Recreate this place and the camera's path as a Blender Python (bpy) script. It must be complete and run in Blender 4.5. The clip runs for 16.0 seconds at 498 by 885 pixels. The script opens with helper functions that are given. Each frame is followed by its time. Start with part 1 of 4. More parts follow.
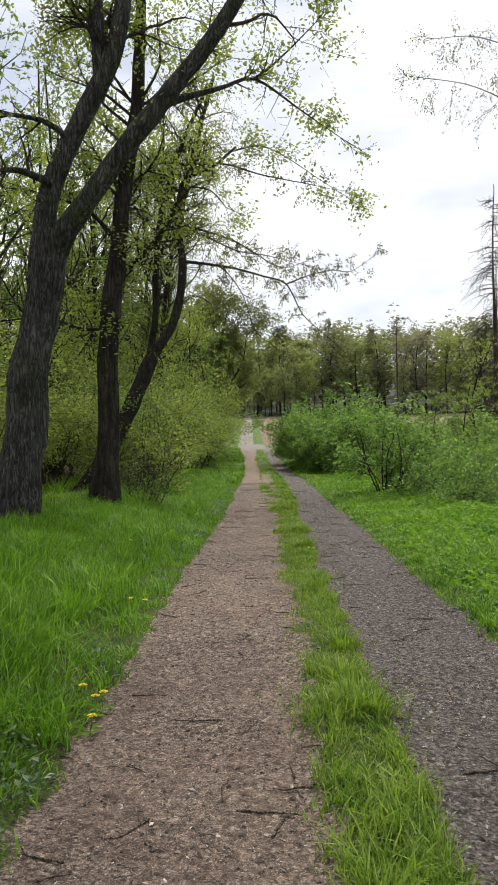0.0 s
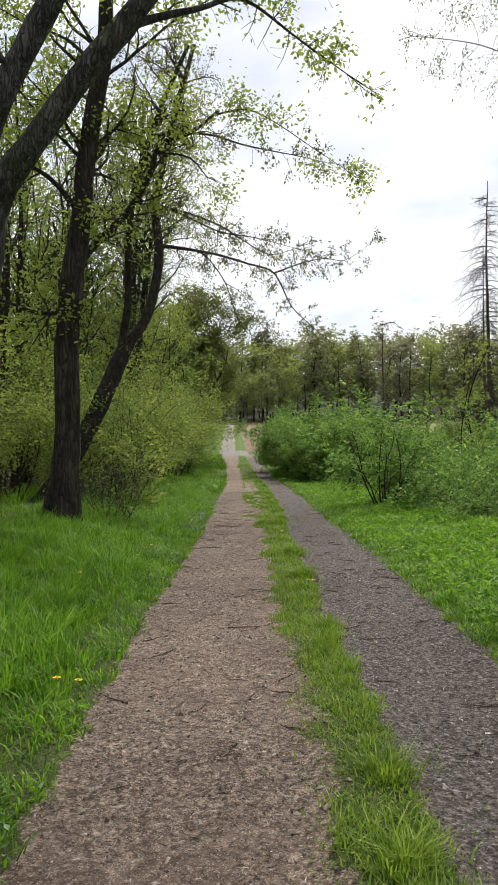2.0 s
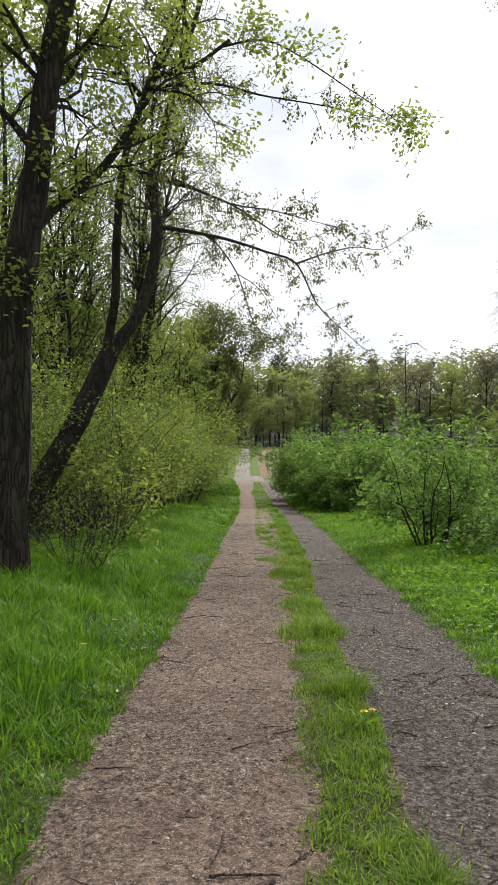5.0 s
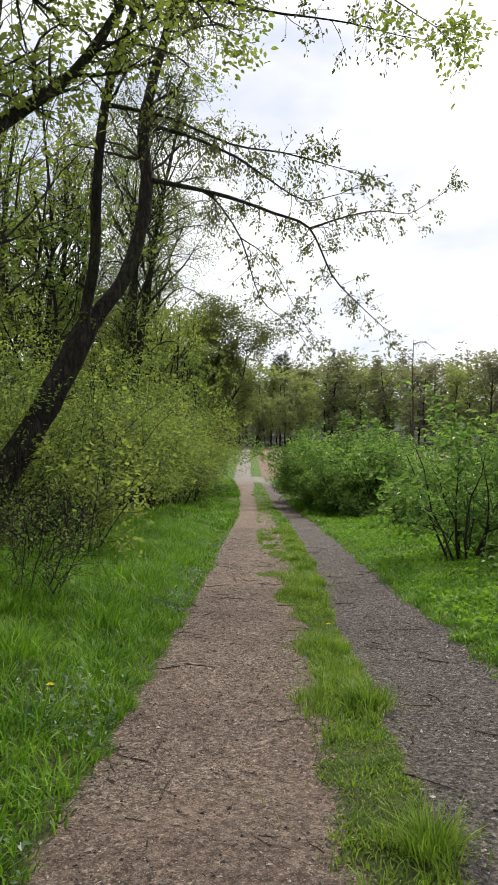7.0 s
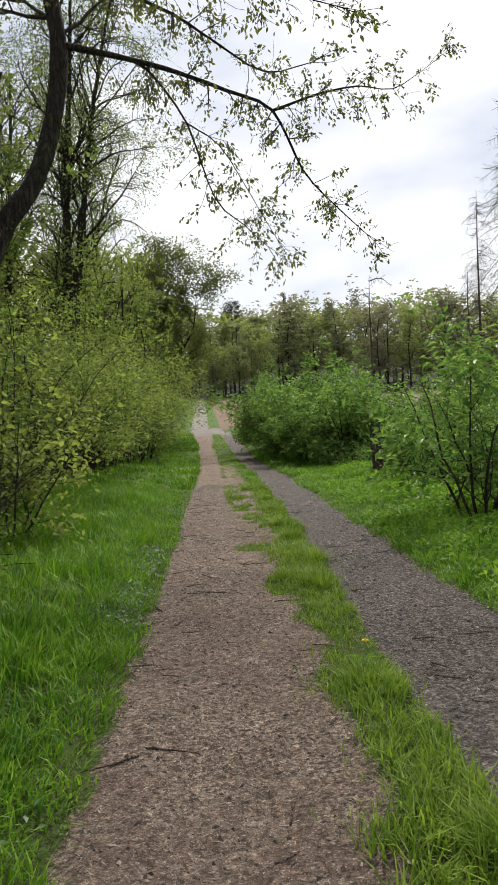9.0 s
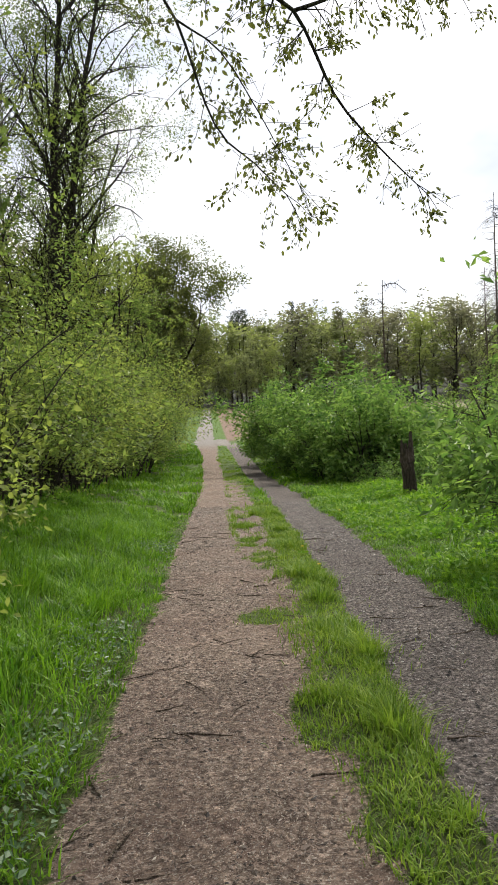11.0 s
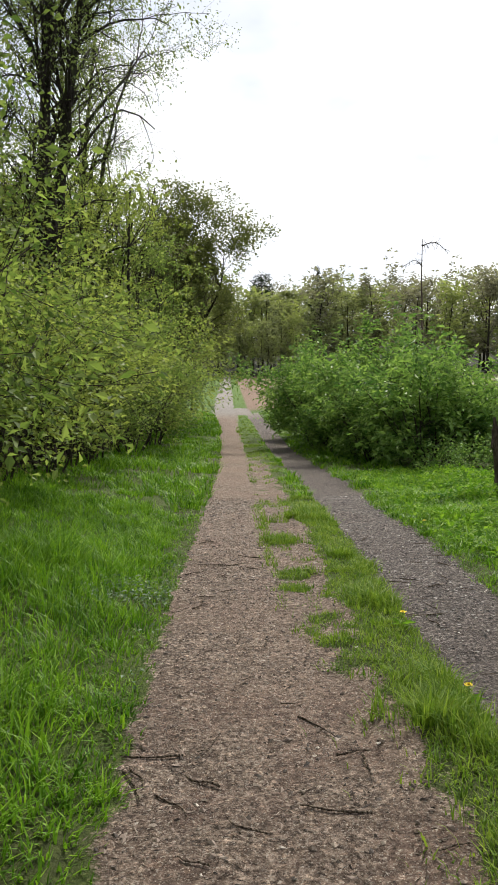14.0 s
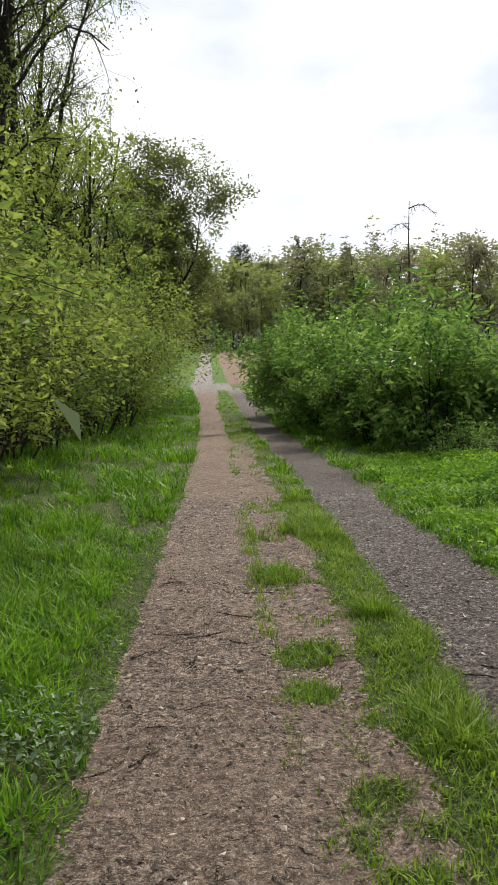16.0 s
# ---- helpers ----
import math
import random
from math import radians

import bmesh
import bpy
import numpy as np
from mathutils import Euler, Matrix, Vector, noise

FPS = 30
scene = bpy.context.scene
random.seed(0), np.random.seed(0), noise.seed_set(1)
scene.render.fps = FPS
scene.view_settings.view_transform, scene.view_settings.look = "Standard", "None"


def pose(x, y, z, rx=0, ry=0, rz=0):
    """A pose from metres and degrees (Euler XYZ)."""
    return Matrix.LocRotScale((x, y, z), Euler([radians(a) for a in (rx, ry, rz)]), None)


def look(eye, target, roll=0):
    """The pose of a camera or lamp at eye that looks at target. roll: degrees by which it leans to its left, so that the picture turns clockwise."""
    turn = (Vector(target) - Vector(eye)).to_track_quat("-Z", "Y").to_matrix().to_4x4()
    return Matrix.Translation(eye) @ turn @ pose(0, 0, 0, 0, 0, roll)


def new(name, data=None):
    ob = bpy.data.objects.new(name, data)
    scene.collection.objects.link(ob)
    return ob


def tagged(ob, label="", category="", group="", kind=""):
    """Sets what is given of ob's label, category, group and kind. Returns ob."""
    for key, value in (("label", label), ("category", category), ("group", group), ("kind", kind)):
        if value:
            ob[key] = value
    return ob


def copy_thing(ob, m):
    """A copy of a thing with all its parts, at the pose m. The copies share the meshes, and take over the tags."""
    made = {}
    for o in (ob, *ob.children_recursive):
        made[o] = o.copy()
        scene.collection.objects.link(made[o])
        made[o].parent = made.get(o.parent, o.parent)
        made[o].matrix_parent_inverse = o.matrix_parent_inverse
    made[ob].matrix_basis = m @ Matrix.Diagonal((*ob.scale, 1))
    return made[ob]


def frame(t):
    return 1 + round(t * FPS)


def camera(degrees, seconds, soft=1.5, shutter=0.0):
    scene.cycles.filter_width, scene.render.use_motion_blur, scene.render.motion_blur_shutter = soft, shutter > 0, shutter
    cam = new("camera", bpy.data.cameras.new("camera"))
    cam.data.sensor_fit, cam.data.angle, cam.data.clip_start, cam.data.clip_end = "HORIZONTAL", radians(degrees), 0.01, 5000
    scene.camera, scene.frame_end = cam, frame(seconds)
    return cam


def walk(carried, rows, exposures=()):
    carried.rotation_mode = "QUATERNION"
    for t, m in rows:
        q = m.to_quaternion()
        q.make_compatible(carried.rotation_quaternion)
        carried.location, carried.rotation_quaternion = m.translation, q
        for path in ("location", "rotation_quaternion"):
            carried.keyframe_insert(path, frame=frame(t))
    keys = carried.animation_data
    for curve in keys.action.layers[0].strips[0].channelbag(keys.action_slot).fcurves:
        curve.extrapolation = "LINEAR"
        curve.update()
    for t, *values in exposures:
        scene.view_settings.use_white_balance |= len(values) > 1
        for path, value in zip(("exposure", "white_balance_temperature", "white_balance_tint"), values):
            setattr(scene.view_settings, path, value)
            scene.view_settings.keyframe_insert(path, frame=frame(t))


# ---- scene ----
cam = camera(37.0, 16.0, soft=1.0)
PATH = [
    (0, (0.293, 1.454, 1.417), (0.254, 3.453, 1.427), -0.8),
    (0.5, (0.276, 1.889, 1.431), (0.237, 3.888, 1.446), -0.7),
    (1, (0.248, 2.385, 1.414), (0.236, 4.384, 1.436), -0.9),
    (1.5, (0.244, 2.887, 1.404), (0.247, 4.887, 1.428), -0.7),
    (2, (0.228, 3.415, 1.405), (0.238, 5.415, 1.432), -0.5),
    (2.5, (0.201, 3.966, 1.409), (0.198, 5.966, 1.435), 0.4),
    (3, (0.178, 4.505, 1.422), (0.133, 6.505, 1.431), 2.4),
    (3.5, (0.182, 5.027, 1.431), (0.166, 7.027, 1.443), 0.9),
    (4, (0.209, 5.546, 1.44), (0.169, 7.545, 1.45), 1.2),
    (4.5, (0.218, 6.109, 1.436), (0.182, 8.109, 1.453), 1.0),
    (5, (0.26, 6.6, 1.449), (0.228, 8.598, 1.543), 0.2),
    (5.2, (0.258, 6.804, 1.434), (0.228, 8.801, 1.539), 0.1),
    (7.3, (0.154, 9.067, 1.412), (0.12, 11.064, 1.504), 1.0),
    (7.5, (0.121, 9.304, 1.392), (0.081, 11.302, 1.471), 0.6),
    (8, (0.079, 9.925, 1.379), (0.036, 11.924, 1.423), 0.6),
    (8.5, (0.024, 10.535, 1.393), (0.016, 12.535, 1.415), 0.0),
    (9, (0.005, 11.134, 1.399), (0.09, 13.132, 1.363), -2.5),
    (9.2, (-0.003, 11.401, 1.399), (0.062, 13.4, 1.365), -2.4),
    (11.3, (0.098, 14.3, 1.454), (0.168, 16.299, 1.46), -2.2),
    (11.5, (0.101, 14.574, 1.479), (0.181, 16.573, 1.492), -1.5),
    (12, (0.06, 15.293, 1.466), (0.201, 17.288, 1.477), -1.3),
    (12.5, (0.027, 16.007, 1.462), (0.162, 18.003, 1.474), 0.0),
    (13, (-0.05, 16.718, 1.452), (0.062, 18.715, 1.44), 0.1),
    (13.5, (-0.036, 17.396, 1.462), (-0.024, 19.396, 1.448), -0.5),
    (14, (-0.054, 18.06, 1.461), (-0.036, 20.058, 1.373), -0.6),
    (14.5, (0.022, 18.722, 1.447), (0.049, 20.72, 1.35), -0.6),
    (15, (-0.02, 19.35, 1.454), (0.024, 21.345, 1.313), -1.3),
    (15.5, (0.022, 20.0, 1.477), (0.097, 21.992, 1.31), -1.9),
    (16, (-0.019, 20.612, 1.5), (0.047, 22.605, 1.342), -1.6),
]
walk(cam, [(t, look(eye, target, roll)) for t, eye, target, roll in PATH],
     [(t, e, 6350, 10) for t, e in ((0, 0.05), (5, 0.12), (7.5, 0.03), (9, -0.03), (11.3, 0.27), (12.8, 0.42), (14, 0.2), (16, 0.1))])

# ---- sky and sun ----
SUN_AZ, SUN_EL = 14.0, 46.0
sky_world = bpy.data.worlds.new("sky")
scene.world = sky_world
sky_world.use_nodes = True
wt = sky_world.node_tree
bg = wt.nodes["Background"]
sky = wt.nodes.new("ShaderNodeTexSky")
sky.sky_type, sky.sun_disc = "NISHITA", False
sky.sun_elevation, sky.sun_rotation = radians(SUN_EL), radians(SUN_AZ)
sky_dim = wt.nodes.new("ShaderNodeVectorMath"); sky_dim.operation = "SCALE"
sky_dim.inputs["Scale"].default_value = 0.11
wt.links.new(sky.outputs[0], sky_dim.inputs[0])
wco = wt.nodes.new("ShaderNodeTexCoord")
wmap = wt.nodes.new("ShaderNodeMapping"); wmap.inputs["Scale"].default_value = (1.0, 1.0, 2.2)
cloud = wt.nodes.new("ShaderNodeTexNoise")
cloud.inputs["Scale"].default_value, cloud.inputs["Detail"].default_value, cloud.inputs["Roughness"].default_value = 2.1, 5, 0.5
wt.links.new(wco.outputs["Generated"], wmap.inputs[0]); wt.links.new(wmap.outputs[0], cloud.inputs["Vector"])
cover = wt.nodes.new("ShaderNodeValToRGB")
cover.color_ramp.elements[0].position, cover.color_ramp.elements[0].color = 0.38, (0.7, 0.745, 0.86, 1)
cover.color_ramp.elements[1].position, cover.color_ramp.elements[1].color = 0.54, (1.18, 1.16, 1.14, 1)
wt.links.new(cloud.outputs["Fac"], cover.inputs["Fac"])
wmix = wt.nodes.new("ShaderNodeMix"); wmix.data_type = "RGBA"
wmix.inputs["Factor"].default_value = 0.86
wt.links.new(sky_dim.outputs[0], wmix.inputs["A"]); wt.links.new(cover.outputs[0], wmix.inputs["B"])
wt.links.new(wmix.outputs["Result"], bg.inputs[0])
bg.inputs[1].default_value = 1.0
sun_data = bpy.data.lights.new("sun", "SUN")
sun_data.energy, sun_data.angle, sun_data.color = 4.4, radians(7), (1.0, 0.93, 0.8)
sun = new("sun", sun_data)
sa, se = radians(SUN_AZ), radians(SUN_EL)
sun.matrix_world = look((60 * math.sin(sa) * math.cos(se), 60 * math.cos(sa) * math.cos(se), 60 * math.sin(se)), (0, 0, 0))

# ---- materials ----
def nodes_of(name):
    m = bpy.data.materials.new(name)
    m.use_nodes = True
    return m, m.node_tree, m.node_tree.nodes["Principled BSDF"]

def noise_node(t, vec, scale, detail=4, rough=0.55):
    n = t.nodes.new("ShaderNodeTexNoise")
    n.inputs["Scale"].default_value, n.inputs["Detail"].default_value, n.inputs["Roughness"].default_value = scale, detail, rough
    t.links.new(vec, n.inputs["Vector"])
    return n.outputs["Fac"]

def ramp(t, fac, stops):
    r = t.nodes.new("ShaderNodeValToRGB")
    e = r.color_ramp.elements
    while len(e) < len(stops):
        e.new(0.5)
    for k, (p, c) in zip(e, stops):
        k.position, k.color = p, (*c, 1)
    t.links.new(fac, r.inputs["Fac"])
    return r.outputs["Color"]

def mix(t, fac, a, b, kind="MIX"):
    n = t.nodes.new("ShaderNodeMix")
    n.data_type, n.blend_type = "RGBA", kind
    for s, v in ((n.inputs["Factor"], fac), (n.inputs["A"], a), (n.inputs["B"], b)):
        if isinstance(v, (int, float)):
            s.default_value = v
        elif isinstance(v, tuple):
            s.default_value = (*v, 1)
        else:
            t.links.new(v, s)
    return n.outputs["Result"]

def bump(t, b, height, strength, dist):
    n = t.nodes.new("ShaderNodeBump")
    n.inputs["Strength"].default_value, n.inputs["Distance"].default_value = strength, dist
    t.links.new(height, n.inputs["Height"]); t.links.new(n.outputs[0], b.inputs["Normal"])

def obj_coord(t, scale=(1, 1, 1)):
    c = t.nodes.new("ShaderNodeTexCoord"); m = t.nodes.new("ShaderNodeMapping")
    m.inputs["Scale"].default_value = scale
    t.links.new(c.outputs["Object"], m.inputs[0])
    return m.outputs[0]

def leaf_material(name, dark, mid, light, glow=0.45, gloss=0.6, patch=0.7):
    """Thin leaf: varied green, partly see-through to light."""
    m, t, b = nodes_of(name)
    g = t.nodes.new("ShaderNodeNewGeometry")
    base = ramp(t, g.outputs["Random Per Island"], ((0.0, dark), (0.5, mid), (1.0, light)))
    big = noise_node(t, obj_coord(t), patch, 3)
    col = mix(t, 0.35, base, ramp(t, big, ((0.35, dark), (0.65, light))))
    t.links.new(col, b.inputs["Base Color"])
    b.inputs["Roughness"].default_value = gloss
    b.inputs["Specular IOR Level"].default_value = 0.16
    tr = t.nodes.new("ShaderNodeBsdfTranslucent")
    t.links.new(mix(t, 1.0, col, (1.05, 1.12, 0.7), "MULTIPLY"), tr.inputs[0])
    mx = t.nodes.new("ShaderNodeMixShader"); mx.inputs[0].default_value = glow
    out = t.nodes["Material Output"]
    t.links.new(b.outputs[0], mx.inputs[1]); t.links.new(tr.outputs[0], mx.inputs[2]); t.links.new(mx.outputs[0], out.inputs[0])
    return m

def bark_material(name, dark, light, moss=0.0, grain=1.0):
    m, t, b = nodes_of(name)
    v = obj_coord(t, (9 * grain, 9 * grain, 1.6 * grain))
    f = noise_node(t, v, 2.4, 6, 0.65)
    col = ramp(t, f, ((0.4, dark), (0.62, light)))
    patch = noise_node(t, obj_coord(t), 2.2, 4)
    col = mix(t, 0.4, col, ramp(t, patch, ((0.4, dark), (0.65, light))))
    if moss:
        mn = noise_node(t, obj_coord(t), 1.3, 6, 0.7)
        mk = ramp(t, mn, ((0.5, (0, 0, 0)), (0.68, (moss, moss, moss))))
        col = mix(t, mk, col, (0.055, 0.075, 0.02))
    t.links.new(col, b.inputs["Base Color"])
    b.inputs["Roughness"].default_value = 0.9
    b.inputs["Specular IOR Level"].default_value = 0.2
    plate = t.nodes.new("ShaderNodeTexVoronoi")
    plate.feature = "DISTANCE_TO_EDGE"
    plate.inputs["Scale"].default_value = 2.6
    warp = t.nodes.new("ShaderNodeVectorMath"); warp.operation = "MULTIPLY_ADD"
    wob = t.nodes.new("ShaderNodeTexNoise"); wob.inputs["Scale"].default_value = 1.4
    t.links.new(v, wob.inputs["Vector"])
    t.links.new(wob.outputs["Color"], warp.inputs[0]); warp.inputs[1].default_value = (1.3, 1.3, 1.3); t.links.new(v, warp.inputs[2])
    t.links.new(warp.outputs[0], plate.inputs["Vector"])
    crack = ramp(t, plate.outputs["Distance"], ((0.0, (0, 0, 0)), (0.16, (1, 1, 1))))
    t.links.new(mix(t, ramp(t, plate.outputs["Distance"], ((0.0, (0.75, 0.75, 0.75)), (0.1, (0, 0, 0)))), col, dark), b.inputs["Base Color"])
    bump(t, b, mix(t, 0.5, f, crack), 1.0, 0.07)
    return m

M_BARK = bark_material("furrowed_bark", (0.02, 0.018, 0.016), (0.12, 0.118, 0.108), 0.55)
M_BARK_SMOOTH = bark_material("smooth_bark", (0.014, 0.011, 0.009), (0.058, 0.048, 0.038), 0.5, 0.7)
M_BARK_GREY = bark_material("grey_bark", (0.028, 0.025, 0.022), (0.11, 0.1, 0.09), 0.2)
M_DEAD = bark_material("dead_wood", (0.05, 0.038, 0.03), (0.17, 0.13, 0.105), 0.15)
M_TWIG = bark_material("twig_bark", (0.03, 0.025, 0.02), (0.11, 0.092, 0.07))
M_STICK = bark_material("dry_stick", (0.06, 0.042, 0.03), (0.24, 0.19, 0.14))
M_LEAF_SPRING = leaf_material("spring_leaf", (0.15, 0.185, 0.045), (0.24, 0.29, 0.07), (0.37, 0.42, 0.13), 0.55)
M_LEAF_BRANCH = leaf_material("branch_leaf", (0.075, 0.08, 0.026), (0.115, 0.125, 0.04), (0.2, 0.21, 0.065), 0.45)
M_LEAF_HEDGE = leaf_material("hedge_leaf", (0.05, 0.09, 0.024), (0.155, 0.225, 0.056), (0.34, 0.41, 0.125), 0.5, 0.55, 1.2)
M_LEAF_ELDER = leaf_material("elder_leaf", (0.035, 0.09, 0.025), (0.135, 0.26, 0.06), (0.34, 0.47, 0.13), 0.48, 0.45, 1.3)
M_LEAF_BIRCH = leaf_material("birch_leaf", (0.09, 0.125, 0.04), (0.15, 0.19, 0.06), (0.24, 0.28, 0.09), 0.5)
M_LEAF_CHERRY = leaf_material("cherry_leaf", (0.09, 0.11, 0.04), (0.15, 0.17, 0.055), (0.22, 0.23, 0.08), 0.45)
# Far-wood leaves: aerial haze is mixed into these paler, greyer colours.
M_LEAF_HAZED = leaf_material("hazed_forest_leaf", (0.14, 0.16, 0.085), (0.245, 0.27, 0.135), (0.37, 0.39, 0.19), 0.48, 0.6, 0.16)
M_LEAF_HAZED_LIME = leaf_material("hazed_forest_leaf_lime", (0.17, 0.21, 0.08), (0.29, 0.335, 0.12), (0.43, 0.46, 0.17), 0.5, 0.6, 0.16)
M_LEAF_HAZED_GREY = leaf_material("hazed_forest_leaf_grey", (0.15, 0.145, 0.115), (0.24, 0.23, 0.17), (0.34, 0.325, 0.23), 0.42, 0.6, 0.16)
M_NEEDLE = leaf_material("needle", (0.015, 0.03, 0.012), (0.028, 0.05, 0.02), (0.05, 0.075, 0.03), 0.2)
M_GRASS = leaf_material("grass_blade", (0.02, 0.078, 0.006), (0.1, 0.245, 0.013), (0.27, 0.445, 0.034), 0.4, 0.5, 3.0)
M_GRASS_SHORT = leaf_material("short_grass", (0.06, 0.13, 0.014), (0.15, 0.26, 0.026), (0.31, 0.4, 0.06), 0.42, 0.55, 5.0)
M_NETTLE = leaf_material("weed_leaf", (0.05, 0.15, 0.014), (0.15, 0.3, 0.026), (0.3, 0.46, 0.05), 0.48, 0.55, 2.0)
M_IVY = leaf_material("ground_ivy_leaf", (0.035, 0.09, 0.025), (0.1, 0.17, 0.07), (0.27, 0.34, 0.22), 0.25, 0.4)

def plain(name, col, rough=0.7):
    m, t, b = nodes_of(name)
    f = noise_node(t, obj_coord(t), 60, 3)
    c2 = tuple(min(1, c * 1.25) for c in col)
    t.links.new(ramp(t, f, ((0.35, tuple(c * 0.75 for c in col)), (0.65, c2))), b.inputs["Base Color"])
    b.inputs["Roughness"].default_value = rough
    return m

M_YELLOW = plain("dandelion_yellow", (0.85, 0.64, 0.01))

def chip_material(name, stops):
    m, t, b = nodes_of(name)
    g = t.nodes.new("ShaderNodeNewGeometry")
    c = ramp(t, g.outputs["Random Per Island"], stops)
    t.links.new(mix(t, noise_node(t, obj_coord(t), 160, 3), c, mix(t, 1.0, c, (0.6, 0.58, 0.56), "MULTIPLY")), b.inputs["Base Color"])
    b.inputs["Roughness"].default_value = 0.75
    return m
M_CHIP = chip_material("chips", ((0.0, (0.03, 0.021, 0.016)), (0.35, (0.11, 0.08, 0.06)), (0.7, (0.25, 0.185, 0.145)), (0.95, (0.4, 0.33, 0.265)), (1.0, (0.62, 0.56, 0.48))))
M_CHIP_GREY = chip_material("grey_chips", ((0.0, (0.022, 0.02, 0.02)), (0.35, (0.08, 0.068, 0.062)), (0.7, (0.2, 0.172, 0.155)), (0.92, (0.38, 0.34, 0.31)), (1.0, (0.6, 0.57, 0.53))))

def ground_material():
    m, t, b = nodes_of("meadow_ground")
    def attr(n):
        a = t.nodes.new("ShaderNodeAttribute"); a.attribute_name = n
        return a.outputs["Fac"]
    co = obj_coord(t)
    fine = noise_node(t, co, 42, 8, 0.75)
    mid = noise_node(t, co, 5.5, 5, 0.6)
    big = noise_node(t, co, 0.8, 4)
    speck = noise_node(t, co, 110, 2, 0.5)
    soil = ramp(t, fine, ((0.38, (0.03, 0.021, 0.015)), (0.49, (0.205, 0.15, 0.115)), (0.6, (0.45, 0.355, 0.285))))
    soil = mix(t, ramp(t, mid, ((0.4, (0.0, 0.0, 0.0)), (0.62, (0.5, 0.5, 0.5)))), soil, (0.1, 0.068, 0.05))
    soil = mix(t, ramp(t, big, ((0.42, (0, 0, 0)), (0.58, (0.6, 0.6, 0.6)))), soil, (0.27, 0.195, 0.15))
    red = noise_node(t, co, 1.6, 5, 0.6)
    soil = mix(t, ramp(t, red, ((0.48, (0, 0, 0)), (0.62, (0.4, 0.4, 0.4)))), soil, (0.125, 0.074, 0.06))
    soil = mix(t, ramp(t, speck, ((0.58, (0, 0, 0)), (0.64, (0.9, 0.9, 0.9)))), soil, (0.42, 0.37, 0.31))
    cells = t.nodes.new("ShaderNodeTexVoronoi")
    cells.inputs["Scale"].default_value, cells.inputs["Randomness"].default_value = 52, 1.0
    wave = t.nodes.new("ShaderNodeVectorMath"); wave.operation = "MULTIPLY_ADD"
    wn = t.nodes.new("ShaderNodeTexNoise"); wn.inputs["Scale"].default_value = 26
    t.links.new(co, wn.inputs["Vector"]); t.links.new(wn.outputs["Color"], wave.inputs[0]); wave.inputs[1].default_value = (0.05, 0.05, 0.05); t.links.new(co, wave.inputs[2])
    t.links.new(wave.outputs[0], cells.inputs["Vector"])
    flake = ramp(t, cells.outputs["Color"], ((0.1, (0.3, 0.29, 0.28)), (0.35, (0.85, 0.85, 0.85)), (0.7, (1.1, 1.1, 1.1)), (0.95, (1.9, 1.85, 1.75))))
    clod = ramp(t, noise_node(t, co, 19, 7, 0.72), ((0.36, (0.6, 0.56, 0.55)), (0.5, (1.04, 1.03, 1.03)), (0.66, (1.32, 1.32, 1.32))))
    soil = mix(t, 0.6, soil, mix(t, 1.0, soil, flake, "MULTIPLY"))
    soil = mix(t, 1.0, soil, clod, "MULTIPLY")
    grey = ramp(t, fine, ((0.36, (0.02, 0.017, 0.015)), (0.5, (0.12, 0.1, 0.091)), (0.66, (0.31, 0.268, 0.24))))
    grey = mix(t, 1.0, mix(t, 0.8, grey, mix(t, 1.0, grey, flake, "MULTIPLY")), clod, "MULTIPLY")
    soil = mix(t, attr("grey"), soil, grey)
    soil = mix(t, attr("lane"), soil, ramp(t, mid, ((0.35, (0.2, 0.18, 0.16)), (0.65, (0.29, 0.265, 0.24)))))
    grass = ramp(t, fine, ((0.35, (0.03, 0.05, 0.01)), (0.52, (0.085, 0.125, 0.022)), (0.68, (0.17, 0.2, 0.05))))
    grass = mix(t, ramp(t, big, ((0.4, (0, 0, 0)), (0.65, (0.5, 0.5, 0.5)))), grass, (0.06, 0.05, 0.025))
    far = ramp(t, big, ((0.3, (0.06, 0.12, 0.014)), (0.7, (0.1, 0.17, 0.025))))
    far = mix(t, attr("dry"), far, ramp(t, mid, ((0.3, (0.13, 0.135, 0.06)), (0.7, (0.22, 0.205, 0.105)))))
    grass = mix(t, attr("far"), grass, far)
    field = ramp(t, mid, ((0.3, (0.17, 0.11, 0.076)), (0.7, (0.24, 0.163, 0.118))))
    # Leaf litter; farther off, dark olive puts the canopy's shade into the colour.
    litter_and_shade = mix(t, attr("far"), ramp(t, mid, ((0.3, (0.05, 0.035, 0.018)), (0.7, (0.11, 0.075, 0.04)))), (0.02, 0.024, 0.01))
    edge = t.nodes.new("ShaderNodeMath"); edge.operation = "MULTIPLY_ADD"
    t.links.new(fine, edge.inputs[0]); edge.inputs[1].default_value = 1.6
    t.links.new(attr("soil"), edge.inputs[2])
    edge2 = t.nodes.new("ShaderNodeMapRange")
    edge2.inputs["From Min"].default_value, edge2.inputs["From Max"].default_value = 1.18, 1.42
    t.links.new(edge.outputs[0], edge2.inputs["Value"])
    col = mix(t, edge2.outputs[0], grass, soil)
    col = mix(t, attr("field"), col, field)
    col = mix(t, attr("wood"), col, litter_and_shade)
    t.links.new(col, b.inputs["Base Color"])
    b.inputs["Roughness"].default_value = 0.92
    b.inputs["Specular IOR Level"].default_value = 0.25
    bump(t, b, mix(t, 0.4, fine, clod), 1.0, 0.06)
    return m
M_GROUND = ground_material()

# ---- ground ----
rng = np.random.default_rng(7)
LATTICE = rng.random((256, 256))

